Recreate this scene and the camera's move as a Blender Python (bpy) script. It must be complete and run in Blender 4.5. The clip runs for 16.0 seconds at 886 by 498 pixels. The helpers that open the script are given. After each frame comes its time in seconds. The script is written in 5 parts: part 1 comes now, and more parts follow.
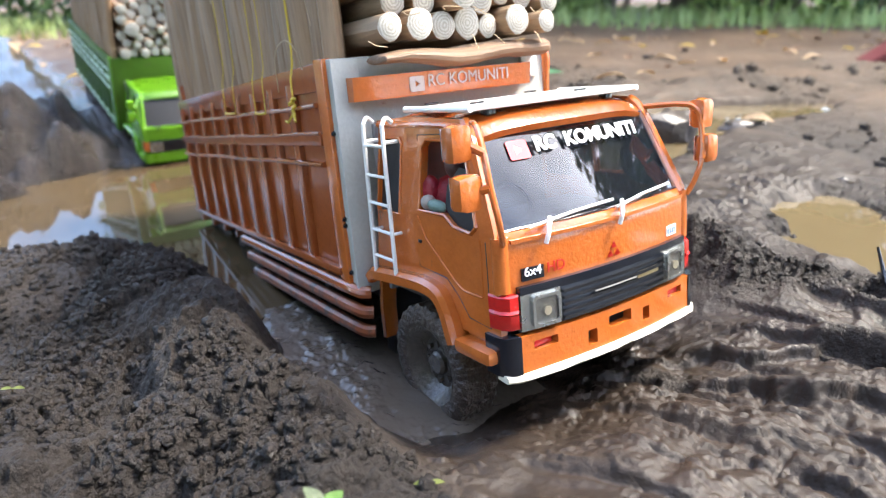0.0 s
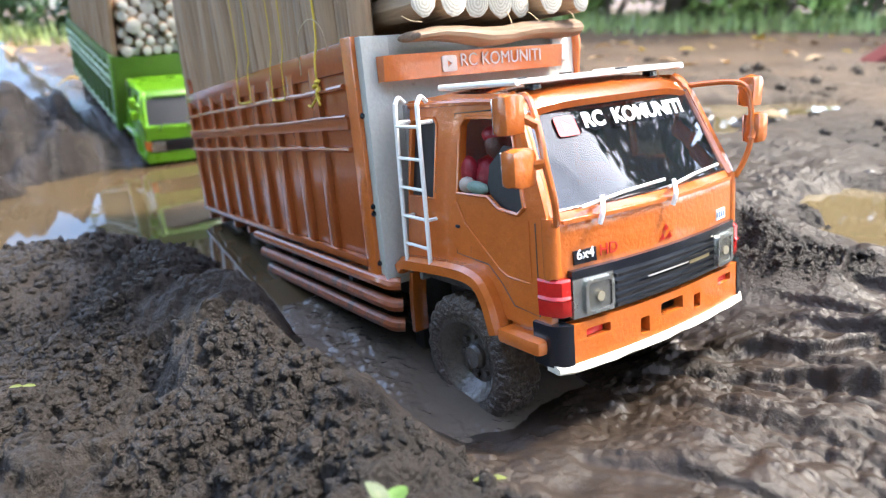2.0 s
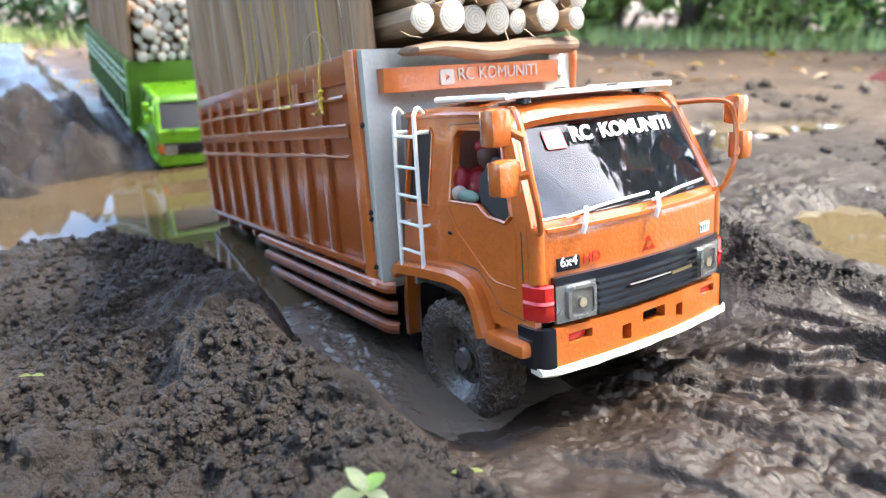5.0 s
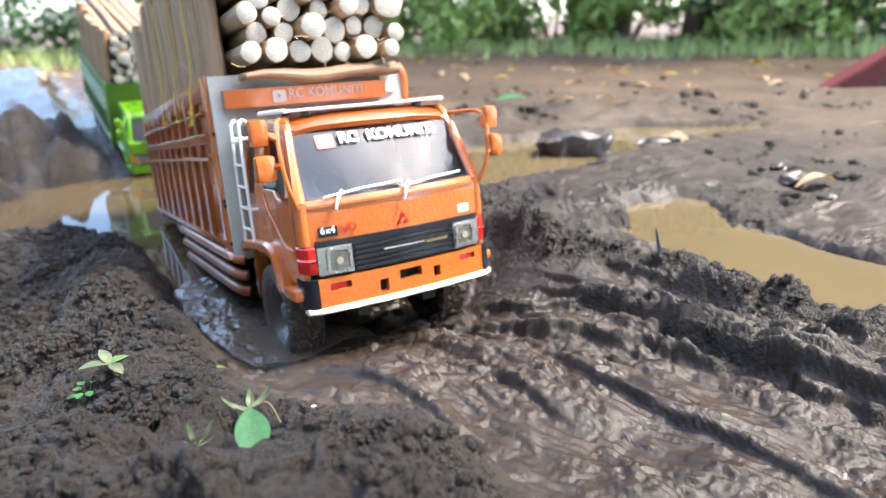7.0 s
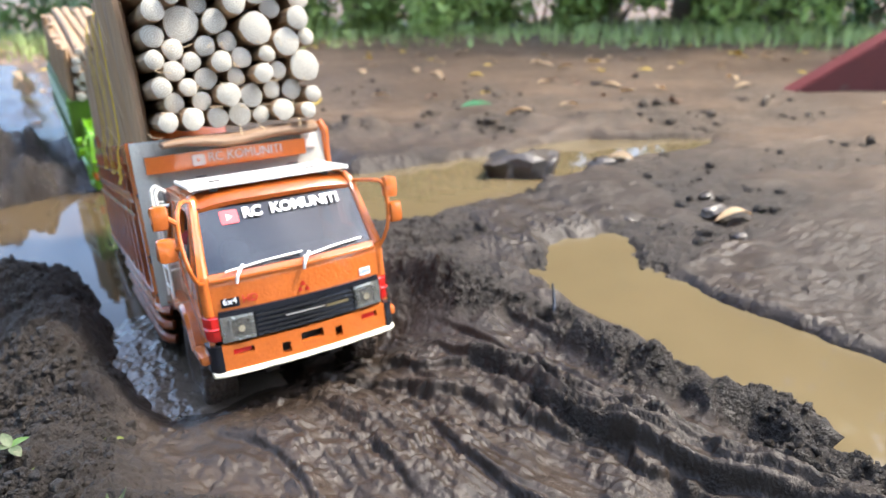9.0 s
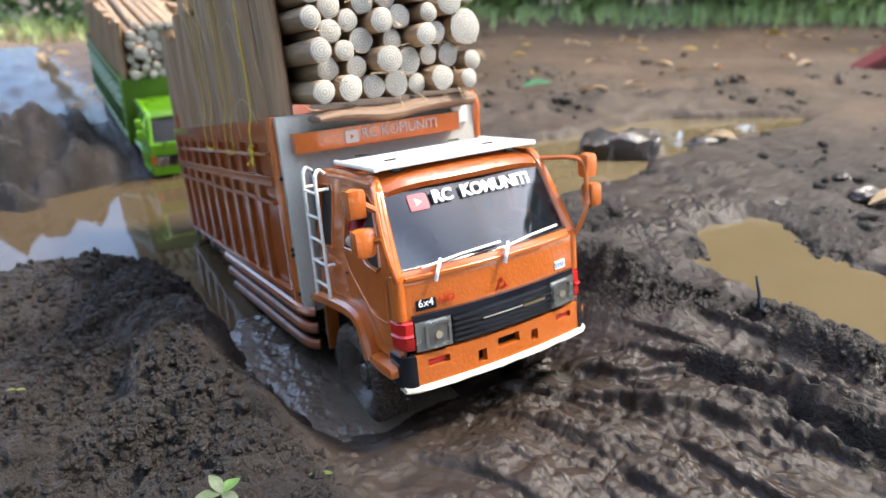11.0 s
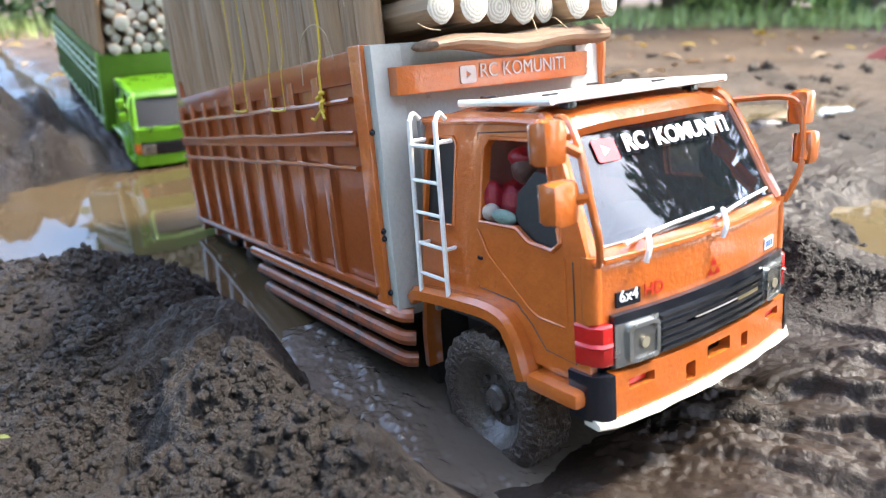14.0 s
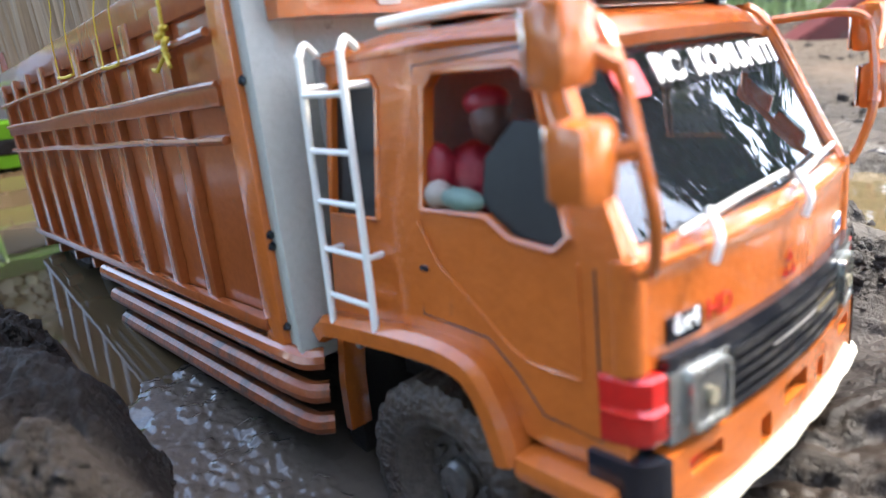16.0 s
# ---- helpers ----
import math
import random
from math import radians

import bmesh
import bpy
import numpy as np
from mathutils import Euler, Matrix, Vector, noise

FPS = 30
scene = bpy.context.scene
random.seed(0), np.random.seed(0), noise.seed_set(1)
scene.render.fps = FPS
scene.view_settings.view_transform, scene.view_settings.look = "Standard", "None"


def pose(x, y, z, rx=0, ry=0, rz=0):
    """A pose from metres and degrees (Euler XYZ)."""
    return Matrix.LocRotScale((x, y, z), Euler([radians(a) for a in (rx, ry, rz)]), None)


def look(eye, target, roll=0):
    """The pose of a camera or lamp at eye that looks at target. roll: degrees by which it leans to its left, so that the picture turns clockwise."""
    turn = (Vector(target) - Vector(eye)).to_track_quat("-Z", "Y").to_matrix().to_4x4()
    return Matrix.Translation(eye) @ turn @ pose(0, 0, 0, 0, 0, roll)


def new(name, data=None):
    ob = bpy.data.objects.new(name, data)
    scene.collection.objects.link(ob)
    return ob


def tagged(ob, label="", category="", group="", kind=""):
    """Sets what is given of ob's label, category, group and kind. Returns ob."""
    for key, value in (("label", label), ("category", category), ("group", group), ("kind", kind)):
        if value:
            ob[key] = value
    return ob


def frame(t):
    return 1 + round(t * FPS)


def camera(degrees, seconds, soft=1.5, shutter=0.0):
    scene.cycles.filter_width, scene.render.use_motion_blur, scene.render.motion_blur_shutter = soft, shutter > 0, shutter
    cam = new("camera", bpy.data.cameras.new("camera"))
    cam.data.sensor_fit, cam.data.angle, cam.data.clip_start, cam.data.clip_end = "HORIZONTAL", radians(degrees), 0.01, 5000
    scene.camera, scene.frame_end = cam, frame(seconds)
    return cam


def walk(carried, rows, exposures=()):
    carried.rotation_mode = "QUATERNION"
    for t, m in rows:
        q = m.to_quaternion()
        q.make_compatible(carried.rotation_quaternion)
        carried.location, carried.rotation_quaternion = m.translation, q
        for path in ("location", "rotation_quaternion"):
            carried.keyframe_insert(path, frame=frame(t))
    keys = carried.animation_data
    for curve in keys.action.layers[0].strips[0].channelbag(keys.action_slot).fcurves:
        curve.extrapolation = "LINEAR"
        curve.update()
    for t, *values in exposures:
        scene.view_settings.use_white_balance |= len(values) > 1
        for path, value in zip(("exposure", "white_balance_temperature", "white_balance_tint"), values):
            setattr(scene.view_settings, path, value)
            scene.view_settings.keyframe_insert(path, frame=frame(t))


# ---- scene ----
cam = camera(67.0, 16.0, 1.2)
PATH = [
    (0, (-0.375, -0.315, 0.231), (0.679, 1.222, -0.495), -0.8),
    (0.5, (-0.369, -0.318, 0.226), (0.677, 1.221, -0.507), -1.2),
    (1, (-0.375, -0.32, 0.223), (0.653, 1.235, -0.502), -1.7),
    (1.5, (-0.389, -0.283, 0.199), (0.689, 1.251, -0.498), -0.9),
    (2, (-0.392, -0.277, 0.204), (0.687, 1.255, -0.496), -0.9),
    (2.5, (-0.392, -0.278, 0.203), (0.683, 1.256, -0.497), -1.0),
    (3, (-0.395, -0.276, 0.199), (0.676, 1.261, -0.5), -0.9),
    (5.3, (-0.392, -0.315, 0.214), (0.669, 1.241, -0.46), 0.2),
    (5.5, (-0.379, -0.343, 0.226), (0.668, 1.212, -0.472), -1.0),
    (6, (-0.355, -0.424, 0.22), (0.668, 1.159, -0.448), -1.2),
    (6.5, (-0.329, -0.495, 0.217), (0.674, 1.106, -0.439), -1.1),
    (7, (-0.3, -0.563, 0.229), (0.683, 1.056, -0.414), -1.2),
    (7.5, (-0.256, -0.628, 0.259), (0.704, 0.997, -0.404), -1.3),
    (8, (-0.203, -0.68, 0.308), (0.741, 0.935, -0.398), -1.2),
    (8.2, (-0.189, -0.69, 0.328), (0.76, 0.924, -0.376), -1.1),
    (10.3, (-0.3, -0.491, 0.34), (0.687, 1.073, -0.42), -1.3),
    (10.5, (-0.309, -0.479, 0.33), (0.673, 1.087, -0.432), -1.3),
    (11, (-0.339, -0.439, 0.304), (0.642, 1.133, -0.45), -1.3),
    (11.5, (-0.363, -0.423, 0.278), (0.625, 1.147, -0.47), -1.2),
    (12, (-0.384, -0.399, 0.279), (0.608, 1.164, -0.478), -1.0),
    (12.5, (-0.389, -0.374, 0.267), (0.609, 1.187, -0.484), -0.9),
    (13, (-0.388, -0.332, 0.24), (0.628, 1.217, -0.512), -1.0),
    (13.5, (-0.389, -0.277, 0.22), (0.664, 1.249, -0.531), -0.7),
    (14, (-0.374, -0.22, 0.213), (0.716, 1.294, -0.508), -0.7),
    (14.5, (-0.354, -0.172, 0.191), (0.766, 1.323, -0.523), -0.6),
    (15, (-0.327, -0.135, 0.173), (0.838, 1.325, -0.542), -0.8),
    (15.5, (-0.297, -0.11, 0.163), (0.927, 1.298, -0.558), -0.8),
    (16, (-0.281, -0.089, 0.153), (0.998, 1.27, -0.566), -1.0),
]
cam.data.dof.use_dof, cam.data.dof.focus_distance, cam.data.dof.aperture_fstop = True, 0.48, 6.3
walk(cam, [(t, look(eye, target, roll)) for t, eye, target, roll in PATH], [(0.0, 2.85, 6420, 8), (3.0, 3.0, 6420, 8), (8.2, 2.85, 6420, 8), (10.3, 2.27, 6420, 8), (12.0, 2.58, 6420, 8), (13.5, 2.85, 6420, 8), (16.0, 2.95, 6420, 8)])

# ---- light ----
world = bpy.data.worlds.new("sky")
world.use_nodes = True
scene.world = world
SUN_EL, SUN_ROT = 58.0, 108.0
wn = world.node_tree.nodes
sky = wn.new("ShaderNodeTexSky")
sky.sky_type, sky.sun_disc = "NISHITA", False
sky.dust_density, sky.air_density = 2.2, 0.8
sky.sun_elevation, sky.sun_rotation = radians(SUN_EL), radians(SUN_ROT)
# thin broken cloud all over the sky: whiter and brighter where it is thick
cloud_at, cloud, thick, pale = wn.new("ShaderNodeTexCoord"), wn.new("ShaderNodeTexNoise"), wn.new("ShaderNodeMapRange"), wn.new("ShaderNodeHueSaturation")
cloud.inputs["Scale"].default_value, cloud.inputs["Detail"].default_value, cloud.inputs["Roughness"].default_value = 2.2, 6, 0.55
thick.inputs[1].default_value, thick.inputs[2].default_value = 0.42, 0.62
gain, fade = wn.new("ShaderNodeMapRange"), wn.new("ShaderNodeMapRange")
gain.inputs[3].default_value, gain.inputs[4].default_value = 0.8, 1.7
fade.inputs[3].default_value, fade.inputs[4].default_value = 1.15, 0.75
wl = world.node_tree.links
wl.new(cloud_at.outputs["Generated"], cloud.inputs["Vector"])
wl.new(cloud.outputs[0], thick.inputs[0])
wl.new(thick.outputs[0], gain.inputs[0])
wl.new(thick.outputs[0], fade.inputs[0])
wl.new(sky.outputs[0], pale.inputs["Color"])
wl.new(gain.outputs[0], pale.inputs["Value"])
wl.new(fade.outputs[0], pale.inputs["Saturation"])
wl.new(pale.outputs[0], wn["Background"].inputs[0])
wn["Background"].inputs[1].default_value = 0.14
sun_data = bpy.data.lights.new("sun", "SUN")
sun_data.energy, sun_data.angle, sun_data.color = 1.5, radians(10), (1.0, 0.92, 0.80)
sun = new("sun", sun_data)
sun.matrix_world = pose(0, 0, 4, -(90 - SUN_EL), 0, -SUN_ROT)


# ---- materials ----
def mat(name, color, rough=0.5, metal=0.0, vary=0.15, scale=40.0, bump=0.1, fine=400.0, dirt=None, amount=0.0, coat=0.0, dirt_scale=30.0, bump_dist=0.002, stretch=None):
    """A painted, wooden or earthy surface: colour varied at two scales, relief, and stains with a shape of their own."""
    m = bpy.data.materials.new(name)
    m.use_nodes = True
    t, ln = m.node_tree, m.node_tree.links
    b = t.nodes["Principled BSDF"]
    tc = t.nodes.new("ShaderNodeTexCoord")
    n1, n2 = t.nodes.new("ShaderNodeTexNoise"), t.nodes.new("ShaderNodeTexNoise")
    n1.inputs["Scale"].default_value, n1.inputs["Detail"].default_value = scale, 5
    n2.inputs["Scale"].default_value, n2.inputs["Detail"].default_value = fine, 3
    space = tc.outputs["Object"]
    if stretch:
        mp = t.nodes.new("ShaderNodeMapping")
        mp.inputs["Scale"].default_value = stretch
        ln.new(space, mp.inputs["Vector"])
        space = mp.outputs[0]
    for n in (n1, n2):
        ln.new(space, n.inputs["Vector"])
    ad = t.nodes.new("ShaderNodeMath")
    ad.operation = "ADD"
    ln.new(n1.outputs[0], ad.inputs[0])
    ln.new(n2.outputs[0], ad.inputs[1])
    oi = t.nodes.new("ShaderNodeObjectInfo")
    a2 = t.nodes.new("ShaderNodeMath")
    a2.operation = "MULTIPLY_ADD"
    a2.inputs[1].default_value = 0.35
    ln.new(oi.outputs["Random"], a2.inputs[0])
    ln.new(ad.outputs[0], a2.inputs[2])
    mr = t.nodes.new("ShaderNodeMapRange")
    mr.inputs[1].default_value, mr.inputs[2].default_value = 0.7, 1.6
    ln.new(a2.outputs[0], mr.inputs[0])
    mx = t.nodes.new("ShaderNodeMix")
    mx.data_type = "RGBA"
    mx.inputs[6].default_value = (*[c * (1 - vary) for c in color], 1)
    mx.inputs[7].default_value = (*[min(1, c * (1 + vary)) for c in color], 1)
    ln.new(mr.outputs[0], mx.inputs[0])
    out = mx.outputs[2]
    rg = t.nodes.new("ShaderNodeMapRange")
    rg.inputs[3].default_value, rg.inputs[4].default_value = max(0.02, rough - 0.12), min(1, rough + 0.12)
    ln.new(n1.outputs[0], rg.inputs[0])
    rough_out = rg.outputs[0]
    if dirt:
        n3 = t.nodes.new("ShaderNodeTexNoise")
        n3.inputs["Scale"].default_value, n3.inputs["Detail"].default_value, n3.inputs["Roughness"].default_value = dirt_scale, 9, 0.7
        ln.new(space, n3.inputs["Vector"])
        dm = t.nodes.new("ShaderNodeMapRange")
        dm.inputs[1].default_value, dm.inputs[2].default_value = 0.72 - amount * 0.4, 0.82 - amount * 0.3
        ln.new(n3.outputs[0], dm.inputs[0])
        dx = t.nodes.new("ShaderNodeMix")
        dx.data_type = "RGBA"
        dx.inputs[7].default_value = (*dirt, 1)
        ln.new(out, dx.inputs[6])
        ln.new(dm.outputs[0], dx.inputs[0])
        out = dx.outputs[2]
    ln.new(out, b.inputs["Base Color"])
    ln.new(rough_out, b.inputs["Roughness"])
    b.inputs["Metallic"].default_value = metal
    b.inputs["Coat Weight"].default_value = coat
    b.inputs["Coat Roughness"].default_value = 0.08
    if bump:
        bp = t.nodes.new("ShaderNodeBump")
        bp.inputs["Strength"].default_value, bp.inputs["Distance"].default_value = bump, bump_dist
        ln.new(ad.outputs[0], bp.inputs["Height"])
        ln.new(bp.outputs[0], b.inputs["Normal"])
    return m


def plain(name, color, rough=0.5, metal=0.0, emit=0.0):
    m = bpy.data.materials.new(name)
    m.use_nodes = True
    b = m.node_tree.nodes["Principled BSDF"]
    b.inputs["Base Color"].default_value, b.inputs["Roughness"].default_value, b.inputs["Metallic"].default_value = (*color, 1), rough, metal
    return m


MUD = (0.062, 0.043, 0.031)
ORANGE = mat("orange_paint", (0.50, 0.122, 0.019), 0.20, 0, 0.12, 60, 0.28, 260, (0.16, 0.07, 0.03), 0.15, 0.8, 60)
ORANGE_DUSTY = mat("dusty_orange_paint", (0.31, 0.076, 0.019), 0.22, 0, 0.16, 25, 0.15, 250, (0.16, 0.075, 0.038), 0.3, 0.5, 35)
GREEN = mat("lime_green_paint", (0.115, 0.29, 0.008), 0.3, 0, 0.15, 20, 0.1, 200, (0.1, 0.08, 0.03), 0.15, 0.4, 40)
GREEN_DARK = mat("green_board_paint", (0.055, 0.125, 0.008), 0.4, 0, 0.2, 20, 0.1, 200, (0.06, 0.06, 0.025), 0.25, 0.1, 40)
PIPE_MUDDY = mat("mud_smeared_orange_paint", (0.28, 0.070, 0.018), 0.38, 0, 0.25, 40, 0.3, 250, (0.06, 0.043, 0.032), 0.62, 0.1, 40)
PALE_GREEN = mat("pale_green_rail", (0.4, 0.52, 0.33), 0.35, 0, 0.15, 20, 0.1, 200)
WHITE = mat("chipped_white_paint", (0.78, 0.77, 0.72), 0.35, 0, 0.06, 40, 0.15, 300, (0.25, 0.2, 0.14), 0.14, 0.2, 70)
CREAM = mat("chipped_cream_trim", (0.74, 0.69, 0.55), 0.45, 0, 0.1, 60, 0.3, 300, (0.07, 0.05, 0.035), 0.3, 0, 110)
GREY = mat("grey_board", (0.42, 0.41, 0.36), 0.75, 0, 0.1, 18, 0.3, 260, (0.1, 0.08, 0.05), 0.18, 0, 45)
BLACK = mat("black_plastic", (0.009, 0.011, 0.016), 0.2, 0, 0.3, 50, 0.12, 300, (0.06, 0.05, 0.04), 0.05, 0.3, 60)
CHASSIS = mat("muddy_black_metal", (0.025, 0.021, 0.019), 0.6, 0, 0.3, 50, 0.3, 300, (0.07, 0.05, 0.036), 0.45, 0, 40)
RUBBER = mat("muddy_rubber", (0.060, 0.041, 0.029), 0.46, 0, 0.5, 60, 1.0, 220, (0.10, 0.068, 0.048), 0.6, 0, 90, bump_dist=0.006)
HUB = mat("muddy_steel_hub", (0.13, 0.105, 0.085), 0.24, 0.2, 0.4, 60, 0.5, 260, MUD, 0.5, 0.2, 60)
CHROME = mat("lamp_chrome", (0.42, 0.43, 0.41), 0.25, 0.85, 0.15, 80, 0.1, 300, (0.2, 0.17, 0.12), 0.2, 0, 60)
SLAT = mat("dark_glossy_slat", (0.035, 0.036, 0.04), 0.12, 0.5, 0.3, 60, 0.2, 300, (0.12, 0.10, 0.07), 0.12, 0.5, 80)
RED = mat("red_lens", (0.55, 0.015, 0.012), 0.15, 0, 0.15, 60, 0.05, 300, (0.2, 0.1, 0.08), 0.12, 0.6, 60)
REDPRINT = plain("red_print", (0.5, 0.02, 0.012), 0.4)
PINK = plain("faded_red_sticker", (0.75, 0.09, 0.10), 0.4)
LETTER = mat("white_lettering", (0.83, 0.83, 0.82), 0.5, 0, 0.04, 60, 0, 300)
PALE_LETTER = mat("worn_white_lettering", (0.52, 0.46, 0.41), 0.55, 0, 0.12, 60, 0, 300)
CABIN = mat("grey_cabin_lining", (0.20, 0.19, 0.185), 0.8, 0, 0.12, 30, 0.1, 200)
SMOKED = mat("smoked_panel", (0.008, 0.008, 0.009), 0.55, 0, 0.4, 40, 0.1, 200, (0.06, 0.055, 0.05), 0.1, 0, 80)
BARK = mat("peeled_brown_bark", (0.31, 0.21, 0.125), 0.7, 0, 0.35, 30, 0.6, 260, (0.11, 0.07, 0.045), 0.4, 0, 60, stretch=(1, 0.1, 1))
STAKE = mat("weathered_brown_wood", (0.30, 0.19, 0.105), 0.6, 0, 0.4, 70, 0.5, 320, (0.13, 0.09, 0.06), 0.4, 0, 90, stretch=(1, 1, 0.06))
ROPE = mat("yellow_string", (0.62, 0.43, 0.03), 0.6, 0, 0.15, 300, 0.3, 900)
FIBRE = mat("dry_fibre", (0.50, 0.38, 0.24), 0.8, 0, 0.2, 200, 0, 600)
LEAF = mat("green_leaf", (0.13, 0.24, 0.06), 0.45, 0, 0.3, 60, 0.2, 400, (0.30, 0.27, 0.14), 0.3, 0, 90)
PALE_LEAF = mat("dry_edged_leaf", (0.125, 0.165, 0.085), 0.5, 0, 0.3, 60, 0.2, 400, (0.42, 0.3, 0.22), 0.4, 0, 60)
STEM = mat("brown_stem", (0.13, 0.09, 0.05), 0.7, 0, 0.2, 60, 0.2, 400)
PEBBLE = mat("white_pebble", (0.8, 0.8, 0.76), 0.4, 0, 0.05, 90, 0.2, 500)
STONE = mat("wet_dark_stone", (0.042, 0.033, 0.027), 0.4, 0, 0.35, 20, 0.9, 120, (0.065, 0.05, 0.04), 0.3, 0, 20)
MAROON = mat("maroon_plate", (0.115, 0.022, 0.022), 0.5, 0, 0.2, 12, 0.2, 100, (0.12, 0.08, 0.06), 0.25, 0, 8)


def end_grain():
    """Sawn log ends: pale wood with faint rings and a dark pith."""
    m = mat("pale_cut_wood", (0.46, 0.435, 0.37), 0.8, 0, 0.22, 60, 0.22, 500, (0.24, 0.19, 0.13), 0.34, 0, 60)
    t, ln = m.node_tree, m.node_tree.links
    b = t.nodes["Principled BSDF"]
    tc, w, rings = t.nodes.new("ShaderNodeTexCoord"), t.nodes.new("ShaderNodeTexWave"), t.nodes.new("ShaderNodeMix")
    w.wave_type, w.rings_direction = "RINGS", "Y"
    w.inputs["Scale"].default_value, w.inputs["Distortion"].default_value, w.inputs["Detail"].default_value = 120, 6, 3
    ln.new(tc.outputs["Object"], w.inputs["Vector"])
    rings.data_type, rings.blend_type = "RGBA", "MULTIPLY"
    rings.inputs[0].default_value = 0.35
    before = b.inputs["Base Color"].links[0].from_socket
    ln.new(before, rings.inputs[6])
    ln.new(w.outputs["Color"], rings.inputs[7])
    ln.new(rings.outputs[2], b.inputs["Base Color"])
    return m


ENDWOOD = end_grain()


def glass(name, tint, rough=0.03, through_light=0.75, ior=1.5):
    m = bpy.data.materials.new(name)
    m.use_nodes = True
    t, ln = m.node_tree, m.node_tree.links
    b = t.nodes["Principled BSDF"]
    b.inputs["Base Color"].default_value = (*tint, 1)
    b.inputs["Transmission Weight"].default_value, b.inputs["IOR"].default_value = through_light, ior
    tc, n = t.nodes.new("ShaderNodeTexCoord"), t.nodes.new("ShaderNodeTexNoise")
    n.inputs["Scale"].default_value, n.inputs["Detail"].default_value = 35, 8
    mr = t.nodes.new("ShaderNodeMapRange")
    mr.inputs[1].default_value, mr.inputs[2].default_value, mr.inputs[3].default_value, mr.inputs[4].default_value = 0.62, 0.80, rough, rough + 0.14
    ln.new(tc.outputs["Object"], n.inputs["Vector"])
    ln.new(n.outputs[0], mr.inputs[0])
    ln.new(mr.outputs[0], b.inputs["Roughness"])
    return m


WINDSCREEN = glass("tinted_windscreen", (0.10, 0.12, 0.15), 0.015, 0.92, 1.62)
LENS = glass("lamp_glass", (0.95, 0.94, 0.9), 0.02, 0.95)


def mud_material():
    """Wet brown mud: dull crumbs, glossy slicks, small relief."""
    m = bpy.data.materials.new("wet_mud")
    m.use_nodes = True
    t, ln = m.node_tree, m.node_tree.links
    b = t.nodes["Principled BSDF"]
    tc = t.nodes.new("ShaderNodeTexCoord")

    def noise_node(scale, detail, rough=0.6):
        n = t.nodes.new("ShaderNodeTexNoise")
        n.inputs["Scale"].default_value, n.inputs["Detail"].default_value, n.inputs["Roughness"].default_value = scale, detail, rough
        ln.new(tc.outputs["Object"], n.inputs["Vector"])
        return n.outputs[0]

    big, mid, grain, wet = noise_node(2.3, 4), noise_node(28, 6), noise_node(330, 7, 0.75), noise_node(9, 5)
    ramp = t.nodes.new("ShaderNodeValToRGB")
    e = ramp.color_ramp.elements
    e[0].position, e[0].color = 0.28, (0.022, 0.0193, 0.0172, 1)
    e[1].position, e[1].color = 0.74, (0.084, 0.073, 0.064, 1)
    e.new(0.5).color = (0.044, 0.0382, 0.0336, 1)
    mixf = t.nodes.new("ShaderNodeMath")
    mixf.operation = "ADD"
    half = t.nodes.new("ShaderNodeMath")
    half.operation = "MULTIPLY"
    half.inputs[1].default_value = 0.5
    ln.new(big, mixf.inputs[0])
    ln.new(mid, mixf.inputs[1])
    ln.new(mixf.outputs[0], half.inputs[0])
    ln.new(half.outputs[0], ramp.inputs[0])
    # paler far field: dry soil, and the sun on it worked into the tint
    dry = t.nodes.new("ShaderNodeAttribute")
    dry.attribute_name = "dry"
    tint = t.nodes.new("ShaderNodeMix")
    tint.data_type = "RGBA"
    tint.blend_type = "MULTIPLY"
    tint.inputs[7].default_value = (5.2, 4.9, 4.2, 1)
    ln.new(dry.outputs["Fac"], tint.inputs[0])
    ln.new(ramp.outputs[0], tint.inputs[6])
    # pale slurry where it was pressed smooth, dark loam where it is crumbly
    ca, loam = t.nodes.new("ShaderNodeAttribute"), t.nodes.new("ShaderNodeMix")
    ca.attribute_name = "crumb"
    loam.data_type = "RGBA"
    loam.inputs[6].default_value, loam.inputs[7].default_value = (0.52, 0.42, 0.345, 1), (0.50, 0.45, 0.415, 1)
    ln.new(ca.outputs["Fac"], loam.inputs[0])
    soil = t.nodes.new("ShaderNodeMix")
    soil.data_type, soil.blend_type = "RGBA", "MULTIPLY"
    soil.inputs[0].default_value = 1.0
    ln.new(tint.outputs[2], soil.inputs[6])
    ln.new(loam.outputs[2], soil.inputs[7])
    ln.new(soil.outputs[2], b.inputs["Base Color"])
    sp = t.nodes.new("ShaderNodeMapRange")
    sp.inputs[3].default_value, sp.inputs[4].default_value = 0.33, 0.10
    ln.new(dry.outputs["Fac"], sp.inputs[0])
    ln.new(sp.outputs[0], b.inputs["Specular IOR Level"])
    wr = t.nodes.new("ShaderNodeMapRange")
    wr.inputs[1].default_value, wr.inputs[2].default_value, wr.inputs[3].default_value, wr.inputs[4].default_value = 0.38, 0.95, 0.60, 0.10
    attr = t.nodes.new("ShaderNodeAttribute")
    attr.attribute_name = "wet"
    wsum = t.nodes.new("ShaderNodeMath")
    wsum.operation = "ADD"
    ln.new(wet, wsum.inputs[0])
    ln.new(attr.outputs["Fac"], wsum.inputs[1])
    ln.new(wsum.outputs[0], wr.inputs[0])
    ln.new(wr.outputs[0], b.inputs["Roughness"])
